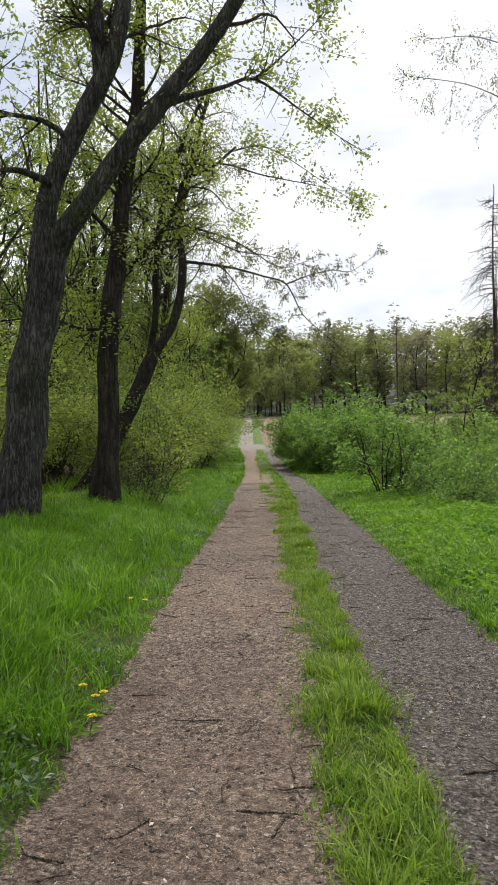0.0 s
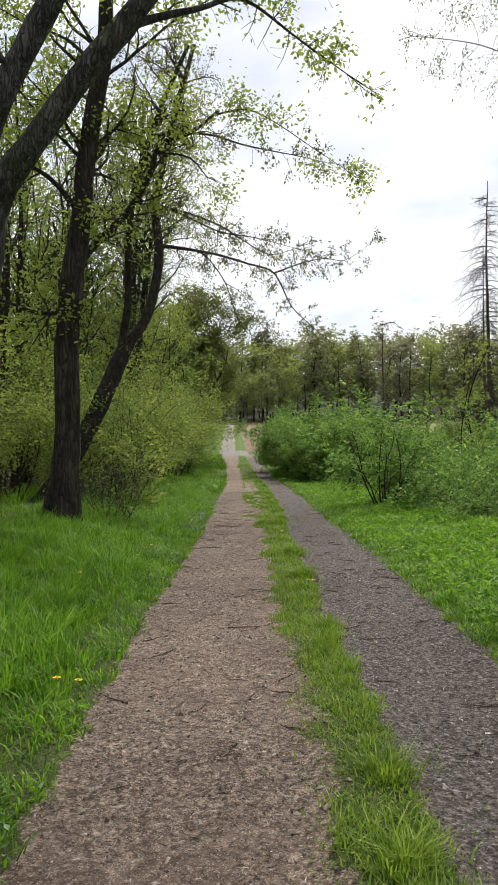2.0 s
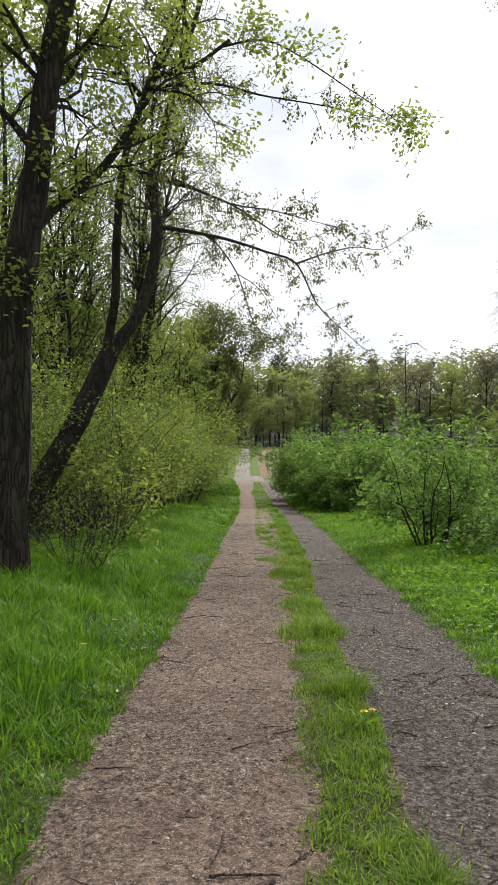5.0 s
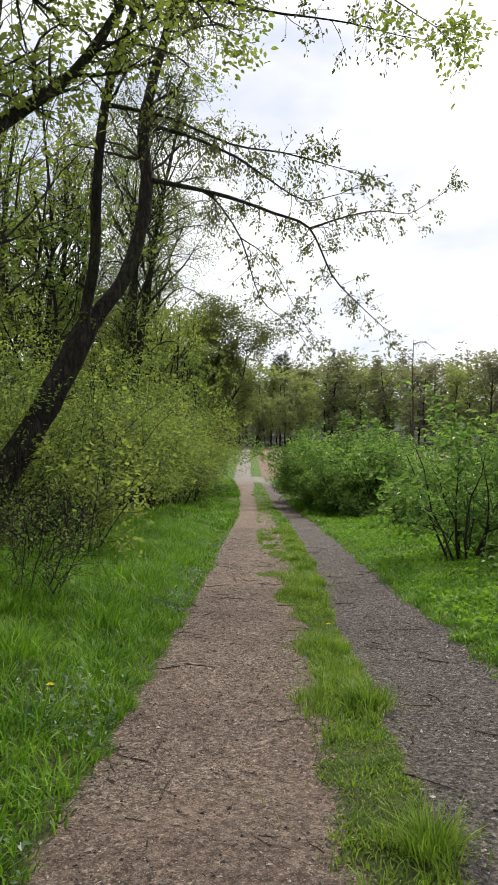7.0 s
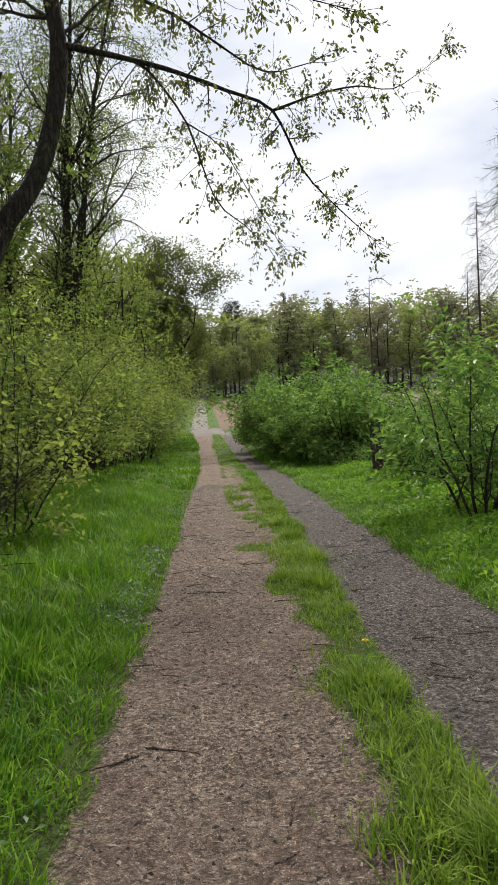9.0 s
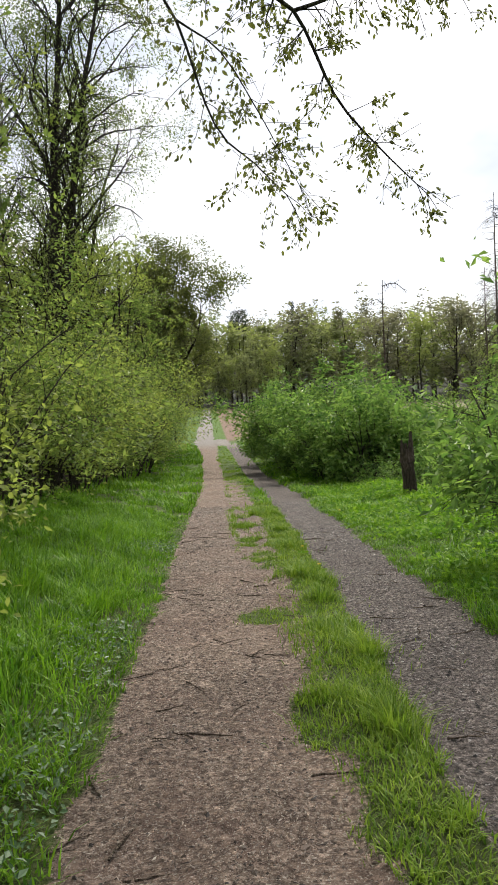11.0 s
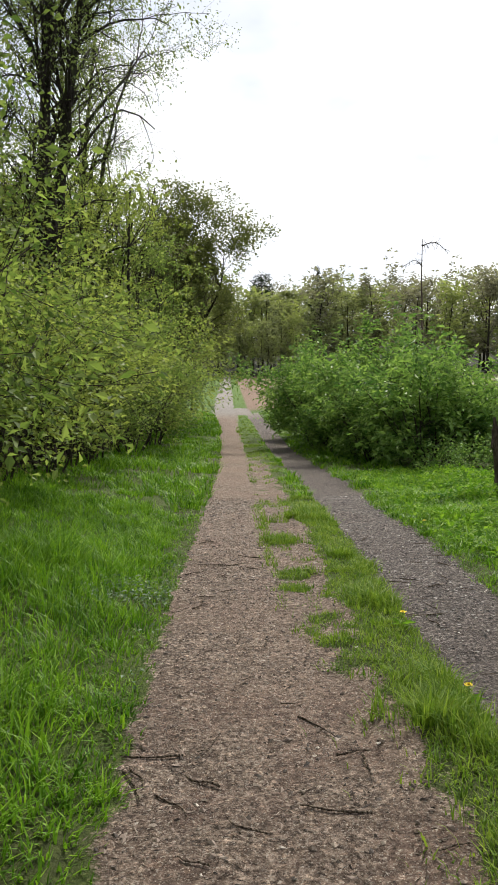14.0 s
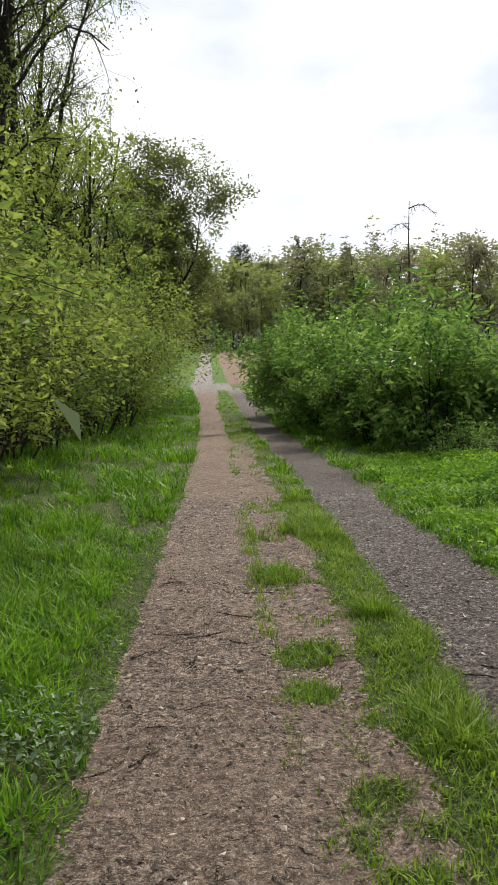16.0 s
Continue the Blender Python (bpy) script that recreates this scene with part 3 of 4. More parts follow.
def leaning_tree():
    p = Plant(13)
    b = on_ground(-3.9, 18.4, 0.15)
    trunk = p.limb("trunk", [b, (-3.4, 18.7, 1.2), (-2.95, 19.1, 2.2), (-2.62, 19.4, 3.05), (-2.36, 19.6, 3.75)], 0.2, 0.17, 12, 0.02, 0.4)
    stem = p.limb("limb#a", [(-2.5, 19.5, 3.4), (-2.25, 19.7, 3.9), (-1.95, 19.9, 4.4), (-1.76, 20.1, 5.2), (-1.7, 20.3, 6.1), (-1.78, 20.4, 7.2), (-1.4, 20.6, 9), (-0.9, 20.8, 11)], 0.13, 0.05, 10)
    stem2 = p.limb("limb#b", [(-2.45, 19.5, 3.55), (-2.25, 19.3, 4.6), (-2.2, 19.1, 5.6), (-2.05, 19, 6.9), (-1.6, 19, 8.4), (-0.9, 19, 10)], 0.085, 0.04, 9)
    a = p.limb("limb#c", [(-1.7, 20.25, 6.12), (-1.1, 20.5, 6.1), (-0.42, 20.8, 6.05), (0.33, 21.1, 5.9), (0.96, 21.4, 5.75), (1.38, 21.6, 5.0), (1.85, 21.9, 4.6), (2.35, 22.1, 4.2)], 0.05, 0.006, 8)
    a2 = p.limb("limb#d", [(0.96, 21.4, 5.75), (1.6, 21.5, 6.0), (2.2, 21.6, 6.15), (2.7, 21.6, 6.1), (3.2, 21.6, 6.4)], 0.022, 0.004, 6)
    a3 = p.limb("limb#e", [(-0.85, 20.61, 6.09), (-0.6, 20.75, 5.95), (-0.2, 20.9, 5.4), (0.13, 21, 4.45), (0.5, 21.2, 4.15), (0.82, 21.4, 3.9)], 0.022, 0.005, 6)
    a4 = p.limb("limb#f", [(-0.2, 20.9, 5.4), (0.2, 21, 5.15), (0.6, 21.1, 4.5), (0.95, 21.4, 4.0)], 0.012, 0.004, 5)
    u = p.limb("limb#g", [(-1.77, 20.4, 7.1), (-1.09, 20.5, 6.95), (-0.33, 20.7, 6.7), (0.2, 20.8, 6.4), (0.85, 21, 6.1), (1.5, 21.2, 6.3)], 0.04, 0.006, 6)
    m = p.limb("limb#h", [(-2.05, 19.05, 6.7), (-1.2, 18.9, 6.45), (-0.3, 18.6, 5.95), (0.42, 18.5, 5.78), (1.3, 18.5, 5.55)], 0.035, 0.005, 6)
    t = p.limb("limb#i", [(-1.7, 19, 8.1), (-0.6, 18.6, 7.95), (0.2, 18.3, 7.6), (1.0, 18, 7.3), (1.9, 18, 7.1)], 0.04, 0.005, 6)
    p.sprout(stem, 16, 1.3, 2, 0.35, kids=4, droop=0.3); p.sprout(stem2, 16, 1.3, 2, 0.35, kids=4, droop=0.3)
    p.sprout(trunk, 7, 0.6, 1, 0.3, kids=4)
    for L, n in ((a, 12), (a2, 14), (a3, 13), (a4, 10), (u, 20), (m, 26), (t, 26)):
        p.sprout(L, n + 8, 0.46, 1, 0.12, up=-0.1, kids=3, lift=0.0, droop=0.5, ratio=0.55)
    p.sprout(a, 16, 0.45, 1, 0.5, up=-0.1, kids=3, lift=0.0, droop=0.5, ratio=0.55)
    return finish(p, "tree", "leaning dark tree with a long branch over the track", "tree", b, {"trunk": M_BARK_SMOOTH, "branchwork": M_TWIG}, M_LEAF_BRANCH, 3, 0.058, aspect=0.5, jitter=0.035, flat=0.4, hang=0.75, gaps=0.5, cell=0.3, oval=True)

old_tree(); second_tree(); leaning_tree()

# ---- tall birches, cherry and other single trees ----
def tall_birch(seed, x, y, h, lean, stems, label):
    p = Plant(seed)
    b = on_ground(x, y, 0.15)
    for k in range(stems):
        dx = lean + (k - (stems - 1) / 2) * 1.3
        z0 = b[2]
        s = p.limb("trunk" if k == 0 else "limb#%d" % k, [(b[0], b[1], z0), (b[0] + dx * 0.15, b[1] + 0.1 * k, z0 + h * 0.15), (b[0] + dx * 0.3, b[1] + 0.3 * k, z0 + h * 0.35), (b[0] + dx * 0.62, b[1] + 0.3 * k, z0 + h * 0.68), (b[0] + dx, b[1], z0 + h * (1 - 0.08 * k))], 0.23 - 0.03 * k, 0.03, 9, 0.03, 0.2)
        p.sprout(s, 30, h * 0.2, 2, 0.22, 0.98, up=0.7, kids=5, lift=0.3, droop=0.85, ratio=0.48, spread_=0.7)
    return finish(p, "birch", label, "tree", b, {"trunk": M_BARK_SMOOTH, "branchwork": M_BARK_SMOOTH}, M_LEAF_BIRCH, 4, 0.085, jitter=0.13, hang=0.6, gaps=0.6)

tall_birch(21, -5.1, 36, 17, 1.6, 2, "tall twin-stemmed birch with thin hanging twigs")
tall_birch(22, -6.7, 46.5, 17, 1.4, 3, "tall many-stemmed birch with sparse young leaves")
tall_birch(23, -8.2, 40, 16, 0.3, 2, "tall birch with bare upright limbs in the wood")

def cherry_tree():
    p = Plant(31)
    b = on_ground(-4.4, 60, 0.15)
    z = b[2]
    t = p.limb("trunk", [b, (-3.9, 60, z + 2), (-3.0, 60, 5.0), (-1.9, 60, 6.9), (-1.2, 60, 8.4), (-0.9, 60, 10.5)], 0.17, 0.015, 8)
    u = p.limb("limb#a", [(-3.9, 60, z + 1.8), (-3.6, 60.3, 6), (-3.1, 60.4, 9), (-2.3, 60.2, 12.6)], 0.13, 0.015, 7)
    v = p.limb("limb#b", [(-3.6, 60, 4.6), (-4.4, 60, 7.5), (-4.2, 60, 11.4)], 0.1, 0.015, 6)
    for L in (t, u, v):
        p.sprout(L, 34, 2.5, 2, 0.15, 1.0, up=0.35, kids=4, droop=0.15)
    return finish(p, "cherry_tree", "leaning wild cherry with reddish young leaves", "tree", b, {"trunk": M_BARK_SMOOTH, "branchwork": M_TWIG}, M_LEAF_CHERRY, 6, 0.16, jitter=0.2, gaps=0.25, cell=1.5)

cherry_tree()

def edge_birch():
    p = Plant(41)
    b = on_ground(8.3, 17.6, 0.1)
    t = p.limb("trunk", [b, (8.2, 17.6, 4), (8.0, 17.6, 9), (7.8, 17.6, 14)], 0.17, 0.04, 9)
    a = p.limb("limb#a", [(8.05, 17.6, 7.6), (6.6, 17.4, 8.3), (5.4, 17.2, 8.7), (4.67, 17.2, 9.0), (3.75, 17.4, 9.25)], 0.032, 0.006, 6)
    a2 = p.limb("limb#b", [(8.0, 17.6, 8.8), (6.6, 17.9, 9.8), (5.2, 18, 10.4), (4.2, 18, 10.4)], 0.03, 0.006, 6)
    p.sprout(t, 16, 2.2, 2, 0.35, kids=4, droop=0.7)
    p.sprout(a, 22, 0.8, 1, 0.35, up=-0.1, kids=5, lift=-0.2, droop=0.9); p.sprout(a2, 18, 0.8, 1, 0.35, up=0.1, kids=5, lift=-0.2, droop=0.9)
    return finish(p, "birch", "birch whose fine twigs hang above the track", "tree", b, {"trunk": M_BARK_GREY, "branchwork": M_TWIG}, M_LEAF_BRANCH, 3, 0.045, jitter=0.05, hang=0.6)

edge_birch()

def dead_spruce(seed, x, y, h, r, label, dense=26, reach=1.0, kids=7):
    p = Plant(seed)
    b = on_ground(x, y, 0.1)
    t = p.limb("trunk", [b, (x + 0.02, y, b[2] + h * 0.4), (x - 0.03, y, b[2] + h * 0.75), (x + 0.06, y, b[2] + h)], r, 0.02, 7, 0.015, 0.0, 0.8)
    pts, rad = t
    for k in range(dense):
        u = p.r.uniform(0.12, 0.99)
        i = int(u * (len(pts) - 1))
        th = p.r.uniform(0, 2 * np.pi)
        p.shoot(pts[i], (math.cos(th), math.sin(th), 0.25), reach * (1.2 - u) * p.r.uniform(0.5, 1.2), max(0.02, rad[i] * 0.22), 1, -0.55, -0.75, kids, 0.34, 0.9, 0.12, leafy=False)
    return p, b, label

def standing_dead(p, b, label):
    return finish(p, "dead_spruce", label, "tree", b, {"trunk": M_DEAD, "branchwork": M_TWIG}, None, 0, 0)

standing_dead(*dead_spruce(51, 12.6, 41, 15.5, 0.16, "dead spruce with bare drooping branches", 170, 3.8, 11))
standing_dead(*dead_spruce(52, 24.0, 77, 19.5, 0.2, "tall dead spruce with bare twigs", 150, 5.2, 11))
standing_dead(*dead_spruce(53, 22.6, 76, 13.0, 0.13, "thin dead spruce with bare twigs", 60, 2.8, 8))

def snag():
    p, b, label = dead_spruce(54, 13.0, 72, 11.6, 0.15, "bare dead spruce pole with a crooked top branch", 16, 1.6)
    top = b[2] + 11.6
    crook = p.limb("limb#a", [(13.0, 72, top - 0.5), (13.5, 72, top - 0.3), (14.1, 72, top - 0.3), (14.6, 72, top - 0.7)], 0.05, 0.02, 5)
    stub = p.limb("limb#b", [(13.0, 72, top - 1.9), (12.5, 72, top - 1.5), (11.9, 72, top - 1.8)], 0.04, 0.02, 5)
    p.sprout(crook, 16, 0.6, 1, 0.1, up=-0.6, kids=4, droop=0.6, leafy=False); p.sprout(stub, 8, 0.5, 1, 0.2, up=-0.6, kids=3, leafy=False)
    standing_dead(p, b, label)

snag()

def broken_stump():
    x, y = 3.98, 29.5
    b = on_ground(x, y, 0.1)
    p = Plant(55)
    p.limb("trunk", [b, (x - 0.03, y, b[2] + 0.5), (x - 0.06, y + 0.02, b[2] + 1.25)], 0.15, 0.12, 11, 0.02, 0.3)
    p.limb("splinter#a", [(x - 0.12, y, b[2] + 0.95), (x - 0.14, y, b[2] + 1.42)], 0.075, 0.02, 7)
    p.limb("splinter#b", [(x + 0.03, y - 0.05, b[2] + 0.95), (x + 0.05, y - 0.05, b[2] + 1.6)], 0.09, 0.025, 7)
    p.limb("splinter#c", [(x - 0.03, y + 0.06, b[2] + 0.95), (x - 0.04, y + 0.06, b[2] + 1.35)], 0.08, 0.03, 7)
    return finish(p, "tree_stump", "weathered broken tree stump at the grass edge", "stump", b, M_DEAD, None, 0, 0)

broken_stump()

# ---- shrubs ----
def shrub(seed, name, label, base, stems, length, r, leaf, per, size, kids=4, up=1.1, spread_=0.85, aspect=0.55, level=2, droop=0.2, group="", gaps=0.55, cell=1.0, oval=False, jitter=0.1):
    p = Plant(seed, 6)
    for k in range(stems):
        th = 2 * np.pi * (k + p.r.uniform(-0.3, 0.3)) / stems
        s = p.r.uniform(0.05, 0.28)
        d = (math.cos(th) * p.r.uniform(0.2, 0.8), math.sin(th) * p.r.uniform(0.2, 0.8), up)
        p.shoot((base[0] + s * math.cos(th), base[1] + s * math.sin(th), base[2] - 0.08), d, length * p.r.uniform(0.7, 1.15), r, level, 0.1, droop, kids, 0.5, spread_, 0.16, "stem#%d" % k, True, 0.2)
    return finish(p, name, label, "shrub", base, {"trunk": M_TWIG}, leaf, per, size, group, aspect=aspect, jitter=jitter, flat=0.62, hang=0.15, gaps=gaps, cell=cell, oval=oval)

def copies(proto, places, group=""):
    for x, y, s, turn, lift in places:
        c = copy_thing(proto, pose(x, y, float(height(x, y)) + lift, 0, 0, turn))
        c.scale = (s, s, s)

rr = random.Random(5)
hz = [shrub(60 + k, "hazel_shrub", lab, on_ground(*pos), st, 2.9, 0.02, (M_LEAF_HEDGE, M_LEAF_SPRING, M_LEAF_HEDGE)[k], 9, sz, 5, group="shrubs along the wood edge", jitter=0.09) for k, (pos, st, sz, lab) in enumerate((
    ((-3.0, 22.5), 9, 0.075, "leafy hazel shrub at the wood edge"), ((-3.5, 28.2), 10, 0.075, "dense green shrub at the wood edge"), ((-3.5, 33.0), 9, 0.08, "broad young-leaved shrub beside the verge")))]
spots = [(-3.6, 20.4, 0.85), (-4.6, 24.5, 1.1), (-3.4, 25.4, 0.9), (-4.9, 29.5, 1.3), (-3.4, 30.6, 0.95), (-5.4, 32.5, 1.4), (-3.6, 35.5, 1.2), (-4.6, 38.5, 1.5), (-3.3, 39.5, 1.1), (-4.2, 42.5, 1.5), (-3.2, 44.5, 1.3), (-5.0, 46, 1.7), (-3.6, 48.5, 1.5), (-4.6, 51.5, 1.8), (-4.3, 55, 1.6), (-6.2, 27, 1.5), (-6.8, 35, 1.7), (-5.6, 21.5, 1.1), (-7, 24.5, 1.4), (-5.8, 17.5, 1.0), (-6.5, 52, 2.0), (-6.2, 13.5, 1.0), (-4.9, 19.6, 0.9)]
for i, (x, y, s) in enumerate(spots):
    copies(hz[i % 3], [(x, y, s, rr.uniform(0, 360), 0)])

el = [shrub(70 + k, "elder_shrub", lab, on_ground(*pos), st, ln, 0.026, M_LEAF_ELDER, 8, 0.17, 5, 1.05, 0.9, 0.42, gaps=0.5, cell=1.25, jitter=0.13, group="elder thicket beside the track") for k, (pos, st, ln, lab) in enumerate((
    ((3.5, 40.2), 13, 3.25, "big rounded elder shrub with dark foot"), ((4.5, 35.8), 13, 2.75, "dense elder shrub with fresh green leaves")))]
for x, y, s, k in ((2.6, 44.5, 0.9, 0), (3.0, 49, 1.05, 1), (6.0, 38.5, 0.8, 1), (5.2, 42.5, 1.0, 0), (3.4, 37.6, 0.7, 1), (3.0, 42.2, 0.72, 1), (7.3, 37.5, 0.5, 0), (6.6, 44.5, 0.8, 1), (9.0, 40.5, 0.6, 0), (8.2, 45.0, 0.9, 1), (11.0, 44.0, 0.95, 0), (14.0, 47.0, 1.0, 1), (11.4, 33.0, 0.8, 1), (13.6, 40.0, 0.9, 0)):
    copies(el[k], [(x, y, s, rr.uniform(0, 360), 0)])
near_sh = shrub(80, "elder_shrub", "open elder shrub with many thin dark stems", on_ground(3.55, 21.0), 8, 2.3, 0.024, M_LEAF_ELDER, 7, 0.125, 5, 1.35, 0.95, 0.42, gaps=0.6, cell=0.8)
copies(near_sh, [(4.8, 22.0, 0.62, 140, 0), (5.6, 24.5, 0.7, 60, 0), (6.3, 20.5, 0.75, 220, 0), (5.3, 19.0, 0.55, 330, 0), (7.4, 22.6, 1.0, 100, 0), (5.4, 27.5, 0.85, 10, 0), (5.05, 28.3, 0.8, 80, 0), (6.8, 30, 0.75, 190, 0), (7.6, 25, 0.75, 280, 0), (8.6, 22, 1.1, 20, 0)])
shrub(83, "sapling", "low sapling reaching over the verge with bright leaves", on_ground(-2.3, 19.4), 6, 1.9, 0.014, M_LEAF_SPRING, 7, 0.085, 4, 0.8, 0.9, oval=True)
bram = shrub(81, "bramble", "tangled bramble mound with arching stems", on_ground(4.6, 18.3), 16, 1.3, 0.008, M_LEAF_ELDER, 9, 0.085, 5, 0.75, 0.9, 0.6, 1, 0.9, group="brambles beside the track")
copies(bram, [(5.4, 17.2, 1.0, 70, 0), (4.4, 16.6, 0.6, 130, 0), (5.6, 15.2, 0.9, 200, 0), (4.6, 19.7, 0.8, 300, 0), (5.0, 13.2, 0.7, 30, 0), (6.6, 16.2, 1.2, 250, 0), (4.7, 25.5, 0.7, 100, 0), (5.2, 32.8, 0.8, 10, 0), (4.1, 33.2, 0.6, 210, 0), (6.9, 18.5, 1.2, 0, 0), (7.5, 14, 1.2, 110, 0)])
thorn = shrub(82, "thorn_shrub", "bare thin-twigged shrub at the tree foot", on_ground(-2.0, 15.8), 12, 1.0, 0.008, M_LEAF_HEDGE, 1, 0.035, 5, 0.7, 0.9)
copies(thorn, [(-2.5, 17.3, 1.2, 90, 0), (-3.0, 18.9, 1.3, 200, 0), (-2.9, 20.6, 1.1, 20, 0)])

# ---- woods ----
def wood_tree(seed, label, h, r, leaf, per, size, n=15, lo=0.3, name="forest_tree", bark=None, length=0.26, kids=2):
    p = Plant(seed, 4)
    w = p.r.uniform(-0.6, 0.6, 4)
    t = p.limb("trunk", [(0, 0, -0.3), (w[0] * 0.5, w[1] * 0.5, h * 0.3), (w[0], w[1], h * 0.62), (w[2] * 1.4, w[3] * 1.4, h)], r, 0.03, 5, 0.03)
    p.sprout(t, n, h * length, 1, lo, 0.98, up=0.5, domed=True, kids=kids, lift=0.12, ratio=0.55, wander=0.3)
    root = finish(p, name, label, "tree", (0, 0, 0), {"trunk": bark or M_BARK_SMOOTH, "branchwork": M_TWIG}, leaf, per, size, "forest trees", jitter=size * 0.42, flat=0.55, gaps=0.45, cell=h * 0.12)
    return root

protos = [wood_tree(101, "tall forest tree in fresh olive leaf", 20, 0.24, M_LEAF_HAZED, 7, 0.8, 17, 0.16, length=0.34, kids=2),
          wood_tree(102, "tall forest tree in bright lime leaf", 19, 0.2, M_LEAF_HAZED_LIME, 7, 0.78, 17, 0.14, length=0.33, kids=2),
          wood_tree(103, "tall forest tree in grey-brown bud", 20, 0.22, M_LEAF_HAZED_GREY, 8, 0.6, 17, 0.2, length=0.34, kids=2),
          wood_tree(104, "slender forest tree in light leaf", 18, 0.17, M_LEAF_HAZED, 7, 0.75, 16, 0.14, length=0.3, kids=2),
          wood_tree(105, "broad forest tree with dark limbs", 21, 0.27, M_LEAF_HAZED_GREY, 7, 0.72, 17, 0.2, length=0.36, kids=2)]
under = [wood_tree(111, "young leafy tree in the wood", 8.5, 0.08, M_LEAF_HEDGE, 11, 0.15, 16, 0.1, length=0.32, kids=3),
         wood_tree(112, "slim young tree with pale green leaves", 10, 0.09, M_LEAF_SPRING, 11, 0.14, 17, 0.12, length=0.28, kids=3)]

mids = [wood_tree(113, "tall slim wood tree in young green leaf", 15, 0.14, M_LEAF_SPRING, 9, 0.14, 20, 0.18, kids=3),
        wood_tree(114, "wood tree with dark limbs and light leaves", 16, 0.17, M_LEAF_HEDGE, 9, 0.14, 20, 0.2, kids=3)]

def plant_out(proto, x, y, s, turn, first, wide=1.0):
    if proto not in first:
        first.add(proto)
        proto.matrix_basis = pose(x, y, float(height(x, y)), 0, 0, turn)
        proto.scale = (s * wide, s * wide, s)
    else:
        c = copy_thing(proto, pose(x, y, float(height(x, y)), 0, 0, turn))
        c.scale = (s * wide, s * wide, s)

def far_woodland(rows):
    """The closed canopy on the rising ground behind, all crowns in one mesh for each tint."""
    banks = {}
    for row, (y0, count, x0, x1) in enumerate(rows):
        for k in range(count):
            x = x0 + (x1 - x0) * (k + rr.uniform(0.1, 0.9)) / count
            y = y0 + rr.uniform(-7, 7) - max(0, x - 20) * 0.2
            banks.setdefault((0, 1, 2, 3, 4, 0, 2)[rr.randrange(7)], []).append((x, y, rr.uniform(0.58, 0.8), rr.uniform(0, 6.28)))
    for pick, places in sorted(banks.items()):
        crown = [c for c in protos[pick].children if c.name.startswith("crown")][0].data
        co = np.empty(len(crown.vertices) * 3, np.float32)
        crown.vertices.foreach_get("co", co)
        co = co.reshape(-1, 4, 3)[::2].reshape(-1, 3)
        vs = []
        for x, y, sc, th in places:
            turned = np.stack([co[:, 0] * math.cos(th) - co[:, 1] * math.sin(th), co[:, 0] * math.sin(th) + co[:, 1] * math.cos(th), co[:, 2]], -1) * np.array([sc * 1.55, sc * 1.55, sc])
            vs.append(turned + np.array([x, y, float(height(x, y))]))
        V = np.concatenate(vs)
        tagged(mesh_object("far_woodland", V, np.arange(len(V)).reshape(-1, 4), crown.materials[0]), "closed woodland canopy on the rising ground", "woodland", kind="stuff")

placed = set()
# far wood behind the field
for row, (y0, count, x0, x1) in enumerate(((152, 46, -46, 78), (165, 44, -50, 90), (184, 40, -56, 104))):
    for k in range(count):
        x = x0 + (x1 - x0) * (k + rr.uniform(0.1, 0.9)) / count
        y = y0 + rr.uniform(-6, 6) - max(0, x - 20) * 0.25
        pick = (0, 1, 2, 3, 4, 0, 2)[rr.randrange(7)]
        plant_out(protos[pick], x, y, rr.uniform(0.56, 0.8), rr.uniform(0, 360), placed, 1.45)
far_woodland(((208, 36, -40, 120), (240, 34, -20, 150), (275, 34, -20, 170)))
# wood on the far side of the lane and along its side
for k in range(20):
    x, y = -6.5 - rr.random() ** 1.3 * 34, rr.uniform(84, 148)
    plant_out(protos[rr.randrange(5)], x, y, rr.uniform(0.7, 1.0), rr.uniform(0, 360), placed)
# wood left of the track
for k in range(28):
    x, y = -7.5 - rr.random() * 20, rr.uniform(14, 72)
    plant_out(mids[k % 2], x, y, rr.uniform(0.75, 1.1), rr.uniform(0, 360), placed)
for x, y, s in ((-6.2, 17, 0.8), (-7.4, 21, 0.9), (-6.6, 25.5, 0.85), (-8.2, 28, 1.0), (-7.0, 32, 0.9), (-9.4, 23.5, 1.05), (-10.6, 18.5, 1.0), (-9.0, 35, 1.0), (-7.4, 40.5, 0.85), (-11.5, 29, 1.1), (-5.9, 21.8, 0.6), (-6.0, 30, 0.65)):
    plant_out(mids[int(y) % 2], x, y, s, y * 71, placed)
for k in range(26):
    x, y = -5.4 - rr.random() * 11, rr.uniform(15, 66)
    plant_out(under[k % 2], x, y, rr.uniform(0.7, 1.15), rr.uniform(0, 360), placed)
for x, y, s in ((8.6, 25, 0.5), (7.8, 29, 0.45), (9.5, 33, 0.6), (8.8, 37.5, 0.5), (10.5, 29, 0.6), (11.5, 40, 0.5), (9.6, 44, 0.45), (13.5, 48, 0.55), (10.8, 22, 0.6)):
    plant_out(under[int(x * 10) % 2], x, y, s, x * 77, placed)
